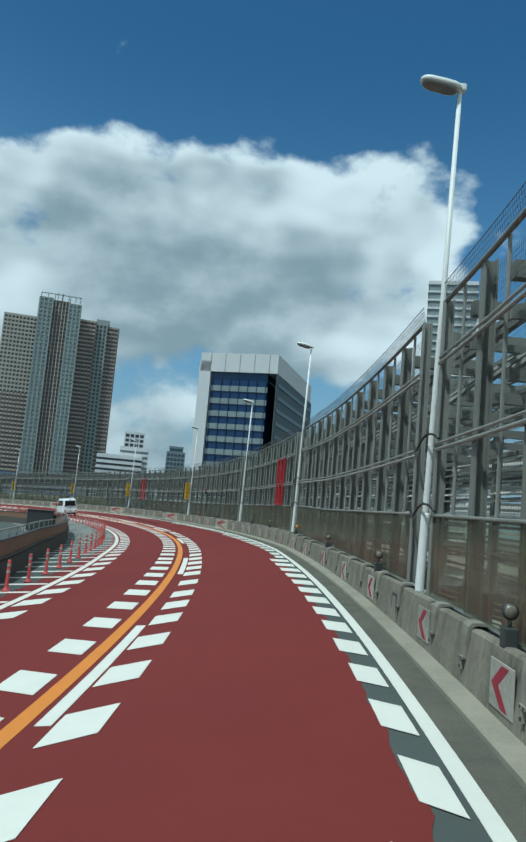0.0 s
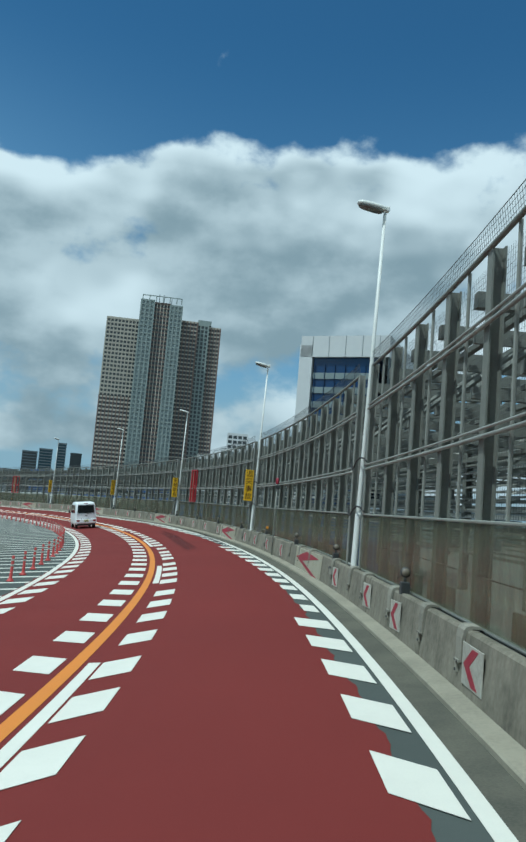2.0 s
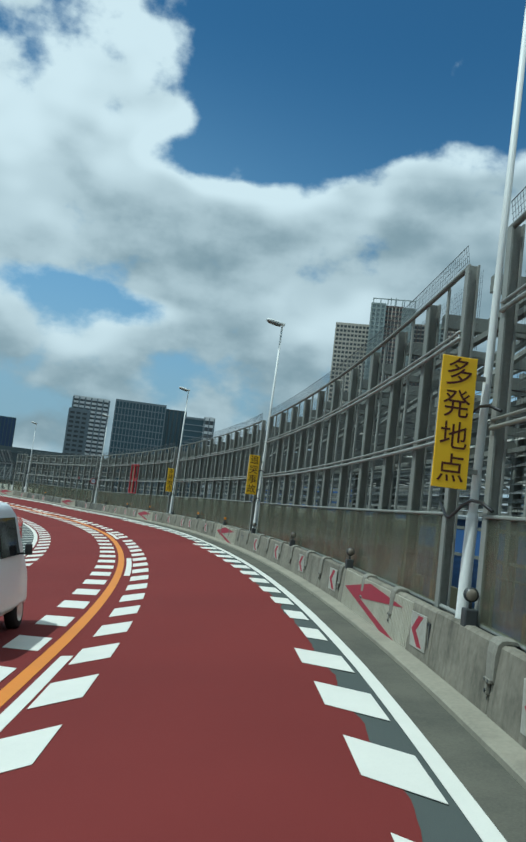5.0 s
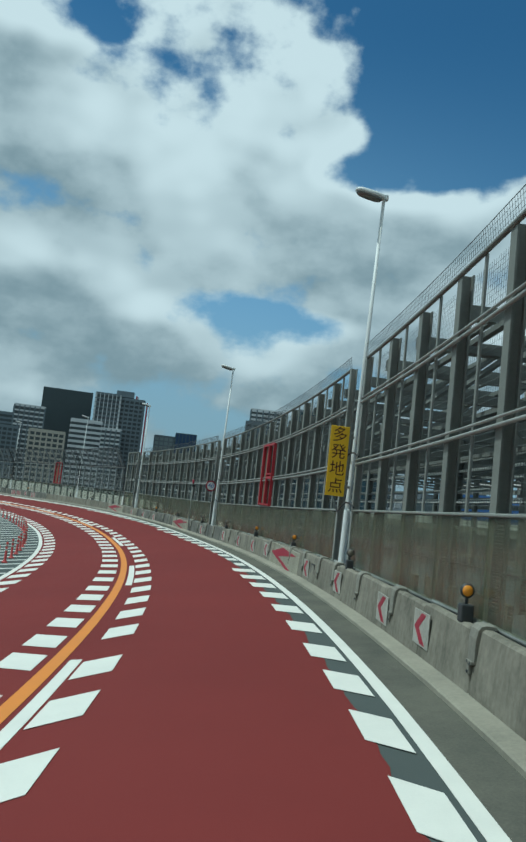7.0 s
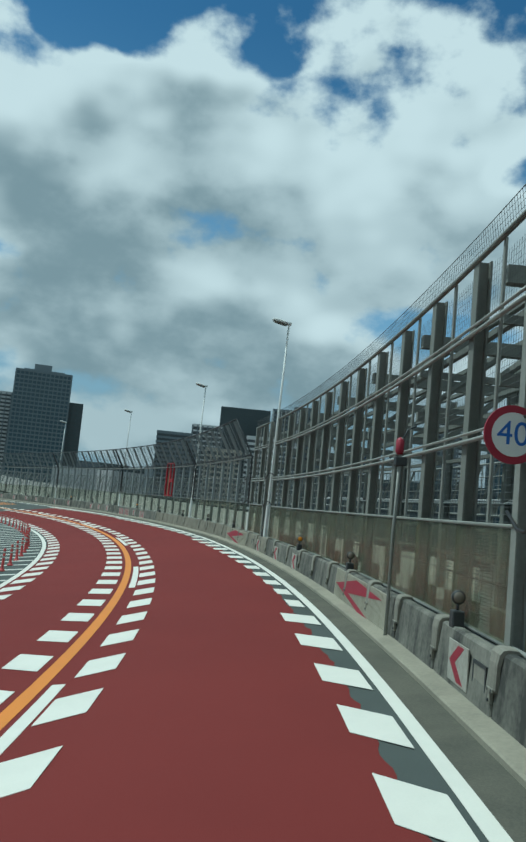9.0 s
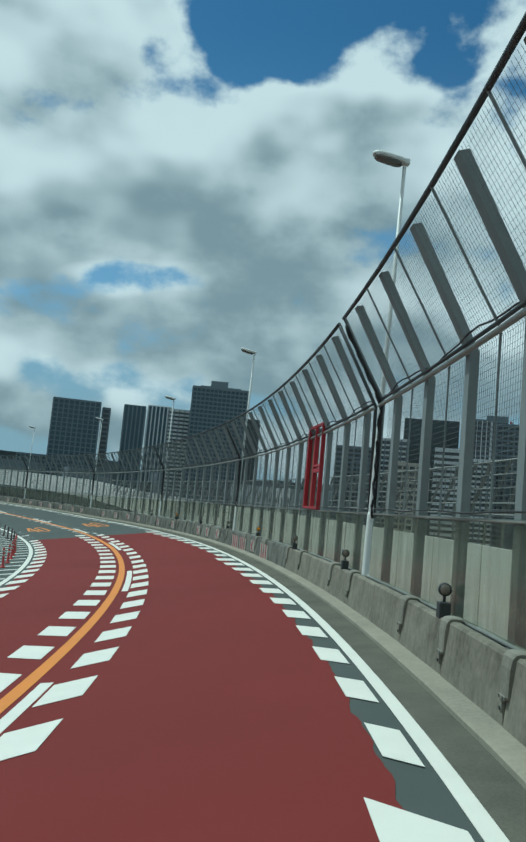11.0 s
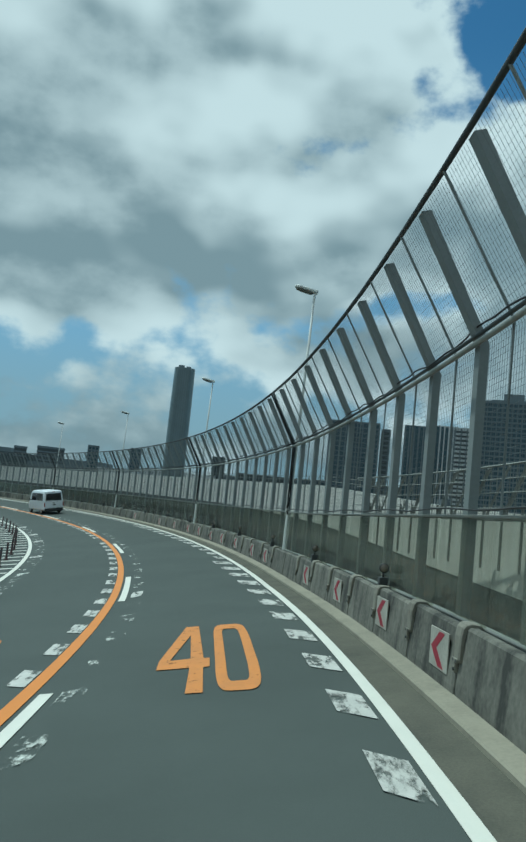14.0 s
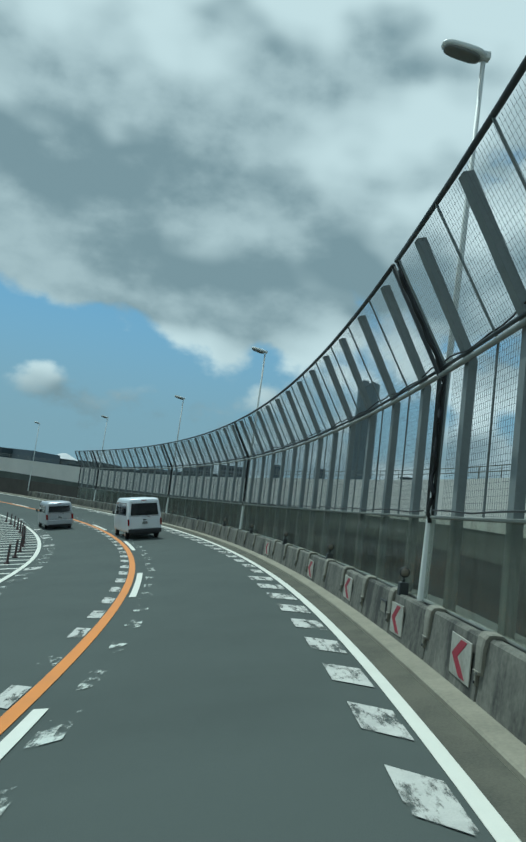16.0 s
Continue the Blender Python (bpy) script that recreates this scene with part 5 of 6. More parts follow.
def ring(w, z0, z1, top, r=0.10, belt=None):
    """Half-mirrored outline of a van body: sill, belt line, and a roof narrower than the belt."""
    belt = belt or z0 + (z1 - z0) * 0.52
    right = [(w * 0.90, z0), (w, z0 + 0.10), (w, belt), (top + 0.012, z1 - r * 1.3), (top - r * 0.35, z1 - r * 0.35), (top - r * 1.3, z1)]
    return right + [(-x, z) for x, z in right[::-1]]


def quad_panel(name, corners, thick, mat, parent, label="", axis=(0, -1, 0)):
    """A thin panel from its corners, with depth along axis."""
    a = Vector(axis) * thick
    vs = [Vector(c) for c in corners]
    k = len(vs)
    vs += [v + a for v in vs]
    fs = [tuple(range(k)), tuple(range(k, 2 * k))[::-1]] + [(j, (j + 1) % k, (j + 1) % k + k, j + k) for j in range(k)]
    return mesh_object(name, vs, fs, mat, parent, label)


def wheel(parent, x, y, r, w):
    sgn = 1 if x > 0 else -1
    vs, fs = tube_data([(x - sgn * w, y, r), (x - sgn * w * 0.9, y, r), (x - sgn * 0.02, y, r), (x, y, r)], [r * 0.9, r, r, r * 0.92], 24)
    t = mesh_object("wheel", vs, fs, TYRE, parent, "black tyre", True)
    vs, fs = tube_data([(x - sgn * 0.03, y, r), (x + sgn * 0.008, y, r)], r * 0.62, 20)
    mesh_object("rim", vs, fs, CHROME, t, "grey steel rim")


def van(name, label, paint, w, h, length, belt, clearance, glass_z, tail, plate_mat, bumper):
    """A box-shaped van, its tail at y = 0 and its nose at y = length; z = 0 is the road."""
    top = tagged(new(name), label, "van", "vans on the road")
    half, roof = w / 2, w / 2 - 0.10
    secs = []
    for y, lo, hi, in_ in ((0.0, clearance + 0.10, h - 0.16, 0.05), (0.05, clearance, h - 0.05, 0.02), (0.22, clearance, h, 0.0), (length * 0.72, clearance, h, 0.0),
                           (length * 0.80, clearance, h - 0.10, 0.0), (length * 0.93, clearance, h * 0.62, 0.02), (length * 0.985, clearance, h * 0.50, 0.06), (length, clearance + 0.1, h * 0.42, 0.12)):
        secs.append((y, ring(half - in_, lo, hi, max(roof - in_, 0.3) if hi > h * 0.8 else half - in_ - 0.08, 0.10, min(belt, lo + (hi - lo) * 0.6))))
    shell = loft(secs)
    sharp = [e for e in shell.edges if len(e.link_faces) == 2 and e.calc_face_angle() > radians(24)]
    bmesh.ops.bevel(shell, geom=sharp, offset=0.035, segments=3, profile=0.5, affect="EDGES")
    part("body", shell, paint, top, smooth=True)
    # tail: window, tail door seams, lamps, plate, bumper
    g0, g1 = glass_z
    win = quad_panel("rear_window", [(-half * 0.80, -0.012, g0), (half * 0.80, -0.012, g0), (half * 0.74, 0.012, g1), (-half * 0.74, 0.012, g1)], 0.02, CAR_GLASS, top, "dark rear window")
    tube("wiper", [(0.02, -0.045, g0 + 0.02), (half * 0.30, -0.045, g0 - 0.12)], 0.010, PLASTIC, win, 5)
    for sx in (-1, 1):
        x0, x1, z0, z1 = tail
        back_y = -0.048 if z1 < bumper[1] else 0.0
        quad_panel("tail_lamp", [(sx * x0 * half, back_y - 0.012, z0), (sx * x1 * half, back_y - 0.002, z0), (sx * x1 * half, back_y - 0.002, z1), (sx * x0 * half, back_y - 0.012, z1)], 0.03, TAIL, top, "red tail lamp")
        quad_panel("side_window", [(sx * (half + 0.002), 0.35, belt + 0.03), (sx * (half + 0.002), length * 0.42, belt + 0.03), (sx * (half - 0.055), length * 0.42, h - 0.22), (sx * (half - 0.055), 0.42, h - 0.22)],
                   0.02, CAR_GLASS, top, "dark side window", (sx, 0, 0.0))
        quad_panel("side_window", [(sx * (half + 0.002), length * 0.45, belt + 0.03), (sx * (half + 0.002), length * 0.74, belt + 0.03), (sx * (half - 0.055), length * 0.70, h - 0.22), (sx * (half - 0.055), length * 0.45, h - 0.22)],
                   0.02, CAR_GLASS, top, "dark front door window", (sx, 0, 0.0))
        bm = bmesh.new()
        box(bm, (0.10, 0.08, 0.17), (sx * (half + 0.13), length * 0.76, belt + 0.10), None, 0.02)
        box(bm, (0.12, 0.03, 0.03), (sx * (half + 0.05), length * 0.76, belt + 0.04))
        part("mirror", bm, PLASTIC, top, "black door mirror")
        wheel(top, sx * (half - 0.03), 0.75 if length < 4 else 0.95, 0.27 if w < 1.6 else 0.32, 0.17)
        wheel(top, sx * (half - 0.03), length - 0.62, 0.27 if w < 1.6 else 0.32, 0.17)
    bm = bmesh.new()
    box(bm, (w * 0.95, 0.12, bumper[1] - bumper[0]), (0, -0.02, (bumper[0] + bumper[1]) / 2), None, 0.03)
    part("bumper", bm, bumper[2], top)
    bm = bmesh.new()
    box(bm, (w * 0.84, 0.05, 0.13), (0, 0.03, clearance + 0.0), None, 0.01)
    part("underside", bm, PLASTIC, top)
    zp = bumper[3]
    pl = quad_panel("number_plate", [(-0.165, -0.075, zp), (0.165, -0.075, zp), (0.165, -0.075, zp + 0.165), (-0.165, -0.075, zp + 0.165)], 0.012, plate_mat, top, "number plate")
    for k, (a, b, c, d) in enumerate(((-0.09, 0.09, 0.115, 0.14), (-0.13, 0.13, 0.03, 0.09))):
        quad_panel("bar", [(a, -0.0885, zp + c), (b, -0.0885, zp + c), (b, -0.0885, zp + d), (a, -0.0885, zp + d)], 0.002, DARK, pl)
    bm = bmesh.new()
    box(bm, (0.17, 0.03, 0.05), (0, -0.012, belt - 0.18), None, 0.008)
    part("door_handle", bm, PLASTIC, top, "dark tailgate handle")
    bm = bmesh.new()
    box(bm, (0.26, 0.03, 0.045), (0, 0.03, h - 0.10), None, 0.008)
    part("brake_lamp", bm, TAIL, top, "red high brake lamp")
    for z in (g0 - 0.05, bumper[1] + 0.02):
        bm = bmesh.new()
        box(bm, (w * 0.86, 0.006, 0.012), (0, -0.003, z))
        part("seam", bm, PLASTIC, top)
    return top


def park(ob, s, d, turn=0.0):
    ob.matrix_basis = lie(s, d, 0.006) @ Matrix.Rotation(radians(turn), 4, "Z")


small_van = van("small_van", "small white box van in the inner lane", VAN_WHITE, 1.475, 1.88, 3.39, 1.08, 0.28, (1.10, 1.66), (0.63, 0.91, 0.50, 0.62), PLATE, (0.38, 0.68, VAN_WHITE, 0.47))
park(small_van, 90.4, -5.26)
big_van = van("passenger_van", "white long passenger van in the outer lane", VAN_WHITE, 1.695, 1.98, 4.7, 1.12, 0.30, (1.16, 1.74), (0.89, 0.985, 0.66, 0.98), PLATE_WHITE, (0.30, 0.50, PLASTIC, 0.72))
park(big_van, 290.4, -2.4, 4)
wagon = van("compact_car", "silver compact wagon in the inner lane", VAN_SILVER, 1.67, 1.66, 4.1, 0.98, 0.24, (1.04, 1.42), (0.84, 0.985, 0.60, 0.92), PLATE_WHITE, (0.30, 0.58, VAN_SILVER, 0.66))
park(wagon, 302.2, -5.75, 3)

# ---- the neighbouring viaduct outside the curve ----
side_d = lambda s: float(np.interp(s, [170, 200, 225, 260, 285, 330, 400], [4.4, 4.6, 5.0, 7.0, 10.0, 10.5, 10.5]))
side_z = lambda s: float(np.interp(s, [170, 200, 225, 245, 260, 285, 305, 325, 345, 367, 400], [1.15, 1.5, 1.88, 2.6, 3.45, 4.05, 4.25, 4.2, 4.2, 4.75, 5.4]))


def side_band(name, prof, mat, s0, s1, step, parent, label=""):
    """A profile of (d, z) measured from the top edge of the neighbouring parapet."""
    n = max(2, int((s1 - s0) / step) + 1)
    vs, fs, k = [], [], len(prof)
    for s in np.linspace(s0, s1, n):
        vs += [up(s, side_d(s) + d, side_z(s) + z) for d, z in prof]
    for i in range(n - 1):
        for j in range(k):
            q = (j + 1) % k
            fs.append((i * k + j, i * k + q, (i + 1) * k + q, (i + 1) * k + j))
    fs += [tuple(range(k))[::-1], tuple((n - 1) * k + j for j in range(k))]
    return mesh_object(name, vs, fs, mat, parent, label)


GREEN_GREY = material("stained grey-green concrete", (0.10, 0.115, 0.098), (0.06, 0.068, 0.058), 0.9, grain=6, stain=0.5, amount=0.5, bump=0.1, streak=0.3)
side = tagged(new("side_viaduct"), "pale parapet of a rising viaduct beside the road", "viaduct", kind="structure")
for i, s in enumerate(np.arange(176, 398, 3.0)):
    side_band("parapet_panel", [(0, 0), (0.16, 0), (0.16, -2.0), (0, -2.0)], PALE, float(s) + 0.004, float(s) + 2.996, 1.5, side)
side_band("fascia", [(0.03, -2.01), (0.2, -2.01), (0.2, -3.1), (0.03, -3.1)], GREEN_GREY, 176, 398, 3.0, side)
side_band("deck", [(0.1, -3.1), (7.5, -3.1), (7.5, -3.9), (0.1, -3.9)], DARK, 176, 398, 3.0, side)
for k in range(3):
    side_band("girder", [(0.6 + 2.2 * k, -3.9), (0.9 + 2.2 * k, -3.9), (0.9 + 2.2 * k, -5.3), (0.6 + 2.2 * k, -5.3)], DARK, 176, 398, 3.0, side)
side_band("far_parapet", [(7.2, -1.2), (7.4, -1.2), (7.4, -3.2), (7.2, -3.2)], PALE, 176, 398, 3.0, side)
railing = tagged(new("strut_railing"), "bright steel railing with slanting struts behind the fence", "railing", kind="structure")
tube_pts = lambda z, d, s0, s1: [up(float(s), d, z) for s in np.arange(s0, s1, 1.5)]
for z, r in ((2.15, 0.03), (2.42, 0.02), (2.78, 0.014), (3.1, 0.014), (3.42, 0.028)):
    tube("rail", tube_pts(z, 4.9, 158, 250), r, RAIL, railing, 6)
bar = pole_mesh([(0, 0, 2.2), (0, -1.15, 3.42)], 0.036, RAIL, 6)
thin = pole_mesh([(0, 0, 2.15), (0, 0, 3.42)], 0.012, DULL, 5)
stay = pole_mesh([(0, 0, 1.0), (0, 0, 2.5)], 0.035, DULL, 6)
for s in np.arange(159, 249, 1.0):
    share("strut", bar, stand(float(s) + 0.9, 4.95, 0), railing)
    if int(s) % 2:
        share("strut", bar, stand(float(s) + 1.12, 5.0, 0), railing)
    for q in (0.0, 0.33, 0.66):
        share("upright", thin, stand(float(s) + q, 4.92, 0), railing)
    share("stay", stay, stand(float(s), 4.95, 0), railing)
guard = tagged(new("parapet_railing"), "low dark railing on the neighbouring parapet", "railing", kind="structure")
for z in (0.28, 0.5):
    tube("rail", [up(float(s), side_d(s) + 0.1, side_z(s) + z) for s in np.arange(252, 390, 2.0)], 0.022, DULL, guard, 5)
for s in np.arange(252, 390, 2.2):
    p = up(float(s), side_d(s) + 0.1, side_z(s))
    tube("post", [p, p + Vector((0, 0, 0.52))], 0.024, DULL, guard, 5)
low_wall = sweep("far_side_wall", [(1.0, 0.0), (1.0, 1.9), (1.2, 1.9), (1.2, 0.0)], 328.7, 400, 2.0, DARK_BASE, up)
tagged(low_wall, "dark concrete parapet where the fence ends", "wall", kind="structure")

# ---- yards and low buildings outside the caged fence ----
WINDOW = material("dark window glass", (0.040, 0.050, 0.055), (0.065, 0.076, 0.08), 0.35, grain=0.6, stain=0.08, amount=0.6, bump=0)
BLUE_GLASS = material("blue window glass", (0.012, 0.035, 0.10), (0.02, 0.055, 0.13), 0.12, grain=0.3, stain=0.05, amount=0.5, bump=0)
PALE_GLASS = material("pale window strip", (0.22, 0.26, 0.255), (0.15, 0.185, 0.185), 0.35, grain=0.5, stain=0.15, amount=0.6, bump=0)
TEAL_GLASS = material("teal curtain wall", (0.045, 0.085, 0.105), (0.03, 0.06, 0.078), 0.25, grain=0.3, stain=0.06, amount=0.5, bump=0)
CREAM = material("cream facade", (0.42, 0.39, 0.32), (0.33, 0.30, 0.25), 0.8, grain=0.6, stain=0.05, amount=0.4, bump=0)
RUST = material("red-brown facade", (0.195, 0.138, 0.115), (0.14, 0.10, 0.085), 0.8, grain=0.6, stain=0.05, amount=0.4, bump=0)
GREENISH = material("grey-green facade", (0.25, 0.29, 0.27), (0.18, 0.21, 0.20), 0.7, grain=0.6, stain=0.05, amount=0.4, bump=0)
GREY_F = material("grey facade", (0.150, 0.180, 0.195), (0.105, 0.13, 0.145), 0.75, grain=0.6, stain=0.05, amount=0.4, bump=0)
WHITE_F = material("white facade", (0.55, 0.56, 0.55), (0.44, 0.45, 0.45), 0.75, grain=0.6, stain=0.05, amount=0.3, bump=0)
DARK_F = material("charcoal facade", (0.05, 0.068, 0.072), (0.035, 0.05, 0.053), 0.6, grain=0.6, stain=0.05, amount=0.4, bump=0)
BLUE_ROOF = material("blue sheet roof", (0.05, 0.12, 0.30), (0.04, 0.09, 0.22), 0.5, grain=1.5, stain=0.1, amount=0.4, bump=0)


def boxes(name, items, mat, parent, label=""):
    """Many plain blocks ((cx, cy, cz), (sx, sy, sz)) in one mesh."""
    if 2 < len(items) <= 20:
        kinds, last = {}, None
        for at, size in items:
            if size not in kinds:
                bm = bmesh.new()
                box(bm, size, (0, 0, 0))
                kinds[size] = bpy.data.meshes.new(name)
                bm.to_mesh(kinds[size])
                bm.free()
                kinds[size].materials.append(mat)
            last = share(name, kinds[size], Matrix.Translation(at), parent)
            if label:
                last["label"] = label
        return last
    vs, fs = [], []
    for (cx, cy, cz), (sx, sy, sz) in items:
        k = len(vs)
        for dz in (-sz / 2, sz / 2):
            vs += [(cx - sx / 2, cy - sy / 2, cz + dz), (cx + sx / 2, cy - sy / 2, cz + dz), (cx + sx / 2, cy + sy / 2, cz + dz), (cx - sx / 2, cy + sy / 2, cz + dz)]
        fs += [(k + 3, k + 2, k + 1, k), (k + 4, k + 5, k + 6, k + 7), (k, k + 1, k + 5, k + 4), (k + 1, k + 2, k + 6, k + 5), (k + 2, k + 3, k + 7, k + 6), (k + 3, k, k + 4, k + 7)]
    ob = mesh_object(name, vs, fs, mat, parent, label)
    if len(items) > 20:
        ob["kind"] = "stuff"
    return ob


BASE = -16.0


def block(parent, x0, x1, y0, y1, top, floor, bay, glass, band, pier, band_h=0.35, pier_w=0.25, proud=0.5, low_pier=None):
    """One volume of a building: glazing, a band at each floor, and piers between the bays."""
    floor, bay = floor * 0.80, bay * 0.78
    w, dp, h = x1 - x0, y1 - y0, top - BASE
    cx, cy = (x0 + x1) / 2, (y0 + y1) / 2
    boxes("glazing", [((cx, cy, BASE + h / 2), (w, dp, h))], glass, parent)
    n = int(h / floor)
    bands = [((cx, cy, top - i * floor - floor * band_h / 2), (w + proud * 1.6, dp + proud * 1.6, floor * band_h)) for i in range(n)]
    if band is not None:
        boxes("floor_band", bands, band, parent)
    if pier is not None:
        piers, lows = [], []
        m = max(1, round(w / bay))
        k = max(1, round(dp / bay))
        spots = [(x0 + w * i / m, y0, bay * pier_w, proud * 2) for i in range(m + 1)] + [(x0, y0 + dp * i / k, proud * 2, bay * pier_w) for i in range(k + 1)] + [(x1, y0 + dp * i / k, proud * 2, bay * pier_w) for i in range(k + 1)]
        for px, py, sx, sy in spots:
            if low_pier is None:
                piers.append(((px, py, BASE + h / 2 - 0.02), (sx, sy, h)))
            else:
                cut = BASE + h * 0.60
                piers.append(((px, py, (top + cut) / 2 - 0.02), (sx, sy, top - cut)))
                lows.append(((px, py, (cut + BASE) / 2), (sx, sy, cut - BASE)))
        boxes("pier", piers, pier, parent)
        if lows:
            boxes("lower_pier", lows, low_pier, parent)
    boxes("roof", [((cx, cy, top + 0.3), (w + proud, dp + proud, 0.6))], band or pier or glass, parent)


def building(label, x, y, turn, category="building"):
    return holder("tower_block" if "tower" in label else "office_building", label, category, m=Matrix.Translation((x, y, 0)) @ Matrix.Rotation(radians(turn), 4, "Z"))


# twin-winged residential tower
t = building("tall residential tower with cream, green and brown wings", -269, 777, 20)
block(t, -55, -22, 0, 30, 187, 5.4, 4.6, WINDOW, CREAM, CREAM, 0.42, 0.30, 0.6, RUST)
block(t, -22, -9, -10, 26, 207, 5.4, 6.0, PALE_GLASS, GREENISH, GREENISH, 0.30, 0.35, 0.8)
block(t, -9, 8, -6, 26, 206, 5.4, 4.2, WINDOW, RUST, CREAM, 0.40, 0.25, 0.5)
block(t, 8, 20, -10, 26, 204, 5.4, 6.0, PALE_GLASS, GREENISH, GREENISH, 0.30, 0.35, 0.8)
block(t, 20, 38, 2, 34, 192, 5.4, 4.6, WINDOW, CREAM, RUST, 0.32, 0.28, 0.9)
block(t, 38, 50, 6, 34, 191, 5.4, 6.0, WINDOW, GREENISH, GREENISH, 0.30, 0.30, 0.8)
block(t, 50, 63, 10, 38, 190, 5.4, 4.6, WINDOW, CREAM, RUST, 0.36, 0.28, 0.9)
block(t, 46, 66, 40, 60, 100, 5.4, 4.6, WINDOW, GREENISH, GREENISH, 0.40, 0.30, 0.6)
boxes("roof_frame", [((xx, yy, 209.5), (0.9, 0.9, 6)) for xx in (-21, -14, -7, 0, 7, 14, 19) for yy in (-8, 20)] + [((-1, -8, 212.4), (41, 0.9, 0.8)), ((46, 12, 194), (14, 8, 5))], GREENISH, t)
boxes("mast", [((-4, 4, 213), (0.7, 0.7, 9)), ((1, 4, 213), (0.7, 0.7, 9)), ((9, 6, 212), (0.7, 0.7, 7))], GREY_F, t)

# blue office block in a white frame; its front right corner is its origin
t = building("blue glazed office block in a white concrete frame", -12.6, 258, -11.5)
boxes("glazing", [((-13.5, 26, 18), (20.2, 50, 68))], BLUE_GLASS, t)
boxes("window_strip", [((-13.5, 0.9 + 0, 44.6 - 4.45 * i), (20.6, 0.5, 1.9)) for i in range(13)], PALE_GLASS, t)
boxes("mullion", [((-23.0 + 3.2 * i, 0.7, 18), (0.12, 0.6, 60)) for i in range(7)], BLUE_GLASS, t)
boxes("side_wall", [((0.15, 31, 16), (0.5, 62, 68))], DARK_F, t, "black glazed side wall")
boxes("side_band", [((0.5, 31, 46.6 - 4.45 * i), (0.35, 61, 1.3)) for i in range(13)], WINDOW, t)
boxes("frame", [((-13.8, 30, 53.6), (28.0, 60.5, 6.6)), ((-26.0, 30, 18), (4.2, 60.5, 72))], WHITE_F, t, "white concrete frame")
boxes("frame_joint", [((-24 + 5.3 * i, -0.3, 53.6), (0.10, 0.12, 6.4)) for i in range(5)], GREY_F, t)
boxes("roof_plant", [((-2.6, 60.8, 30), (5.0, 1.2, 40))], DARK_F, t)

# others round the horizon: x, y, turn, width, depth, top, floor, bay, materials
t = building("white low office building with window bands", -113, 487, 13)
block(t, -20, 8, 0, 20, 32, 4.2, 9, WINDOW, WHITE_F, None, 0.55)
block(t, -6, 12, 6, 24, 38, 4.2, 9, PALE_GLASS, WHITE_F, None, 0.5)
t = building("distant grey tower with a rounded top", -117, 690, 10)
block(t, -8, 8, 0, 14, 52, 5, 4, TEAL_GLASS, GREY_F, GREY_F)
block(t, -6, 6, 2, 12, 57, 5, 4, TEAL_GLASS, GREY_F, None)
t = building("far pale slab building", -145, 640, 14)
block(t, -8, 8, 0, 12, 62, 5, 5, WINDOW, WHITE_F, WHITE_F)
t = building("pale blue glass tower behind the fence", 44, 256, -10)
block(t, -7, 9, 0, 16, 86, 3.6, 4, PALE_GLASS, WHITE_F, None, 0.25)
t = building("long white slab building with balconies", -342, 446, 41)
block(t, -12, 10, 0, 16, 54.5, 3.3, 4.5, WINDOW, WHITE_F, GREY_F, 0.5)
t = building("glazed office block with fine vertical fins", -263, 401, 36)
block(t, -18, 8, 0, 20, 46.5, 4.4, 2.2, TEAL_GLASS, GREY_F, GREY_F, 0.12, 0.22, 0.3)
block(t, 8, 19, 3, 24, 45, 4.4, 3.0, TEAL_GLASS, None, DARK_F, 0.1, 0.3, 0.3)
t = building("teal glass tower with a service core", -241, 415, 33)
block(t, -8, 3, 0, 12, 42, 4.0, 3.0, TEAL_GLASS, GREY_F, None, 0.15)
block(t, 3, 8, -1, 12, 43, 4.4, 2.6, WINDOW, WHITE_F, GREY_F, 0.4)
t = building("low blue roofed hall", -176, 470, 20)
block(t, -52, 34, 0, 30, 14.5, 6, 12, WINDOW, BLUE_ROOF, None, 0.6)
t = building("dark low hall beyond the fence", -262, 330, 40)
block(t, -40, 30, 0, 30, 13, 5, 12, WINDOW, DARK_F, None, 0.5)

t = building("grey banded towers in a dense group", -489, 359, 61)
block(t, -20, 4, 0, 20, 39, 3.6, 5, WINDOW, GREY_F, None, 0.45)
block(t, 2, 21, -4, 18, 45, 3.8, 4, WINDOW, WHITE_F, GREY_F, 0.35)
block(t, -10, 6, -10, 4, 30, 3.6, 4, WINDOW, GREY_F, GREY_F, 0.4)
t = building("charcoal tower with a smooth dark face", -504, 410, 57)
block(t, -17, 17, 0, 26, 63, 3.8, 3.4, DARK_F, DARK_F, DARK_F, 0.35, 0.2, 0.25)
t = building("white banded mid-rise block", -381, 343, 55)
block(t, -8, 8, 0, 16, 33, 3.4, 8, WINDOW, WHITE_F, None, 0.48)
t = building("beige mid-rise block among towers", -392, 327, 58)
block(t, -9, 9, 0, 14, 25, 3.4, 4, WINDOW, CREAM, CREAM, 0.4)
t = building("grey residential tower with pale balconies", -451, 416, 53)
block(t, -16, 0, 0, 22, 60, 3.6, 3.6, WINDOW, GREY_F, WHITE_F, 0.35, 0.16, 0.6)
block(t, 0, 16, 3, 24, 58.5, 3.6, 4.0, WINDOW, GREY_F, GREY_F, 0.42, 0.25, 0.8)
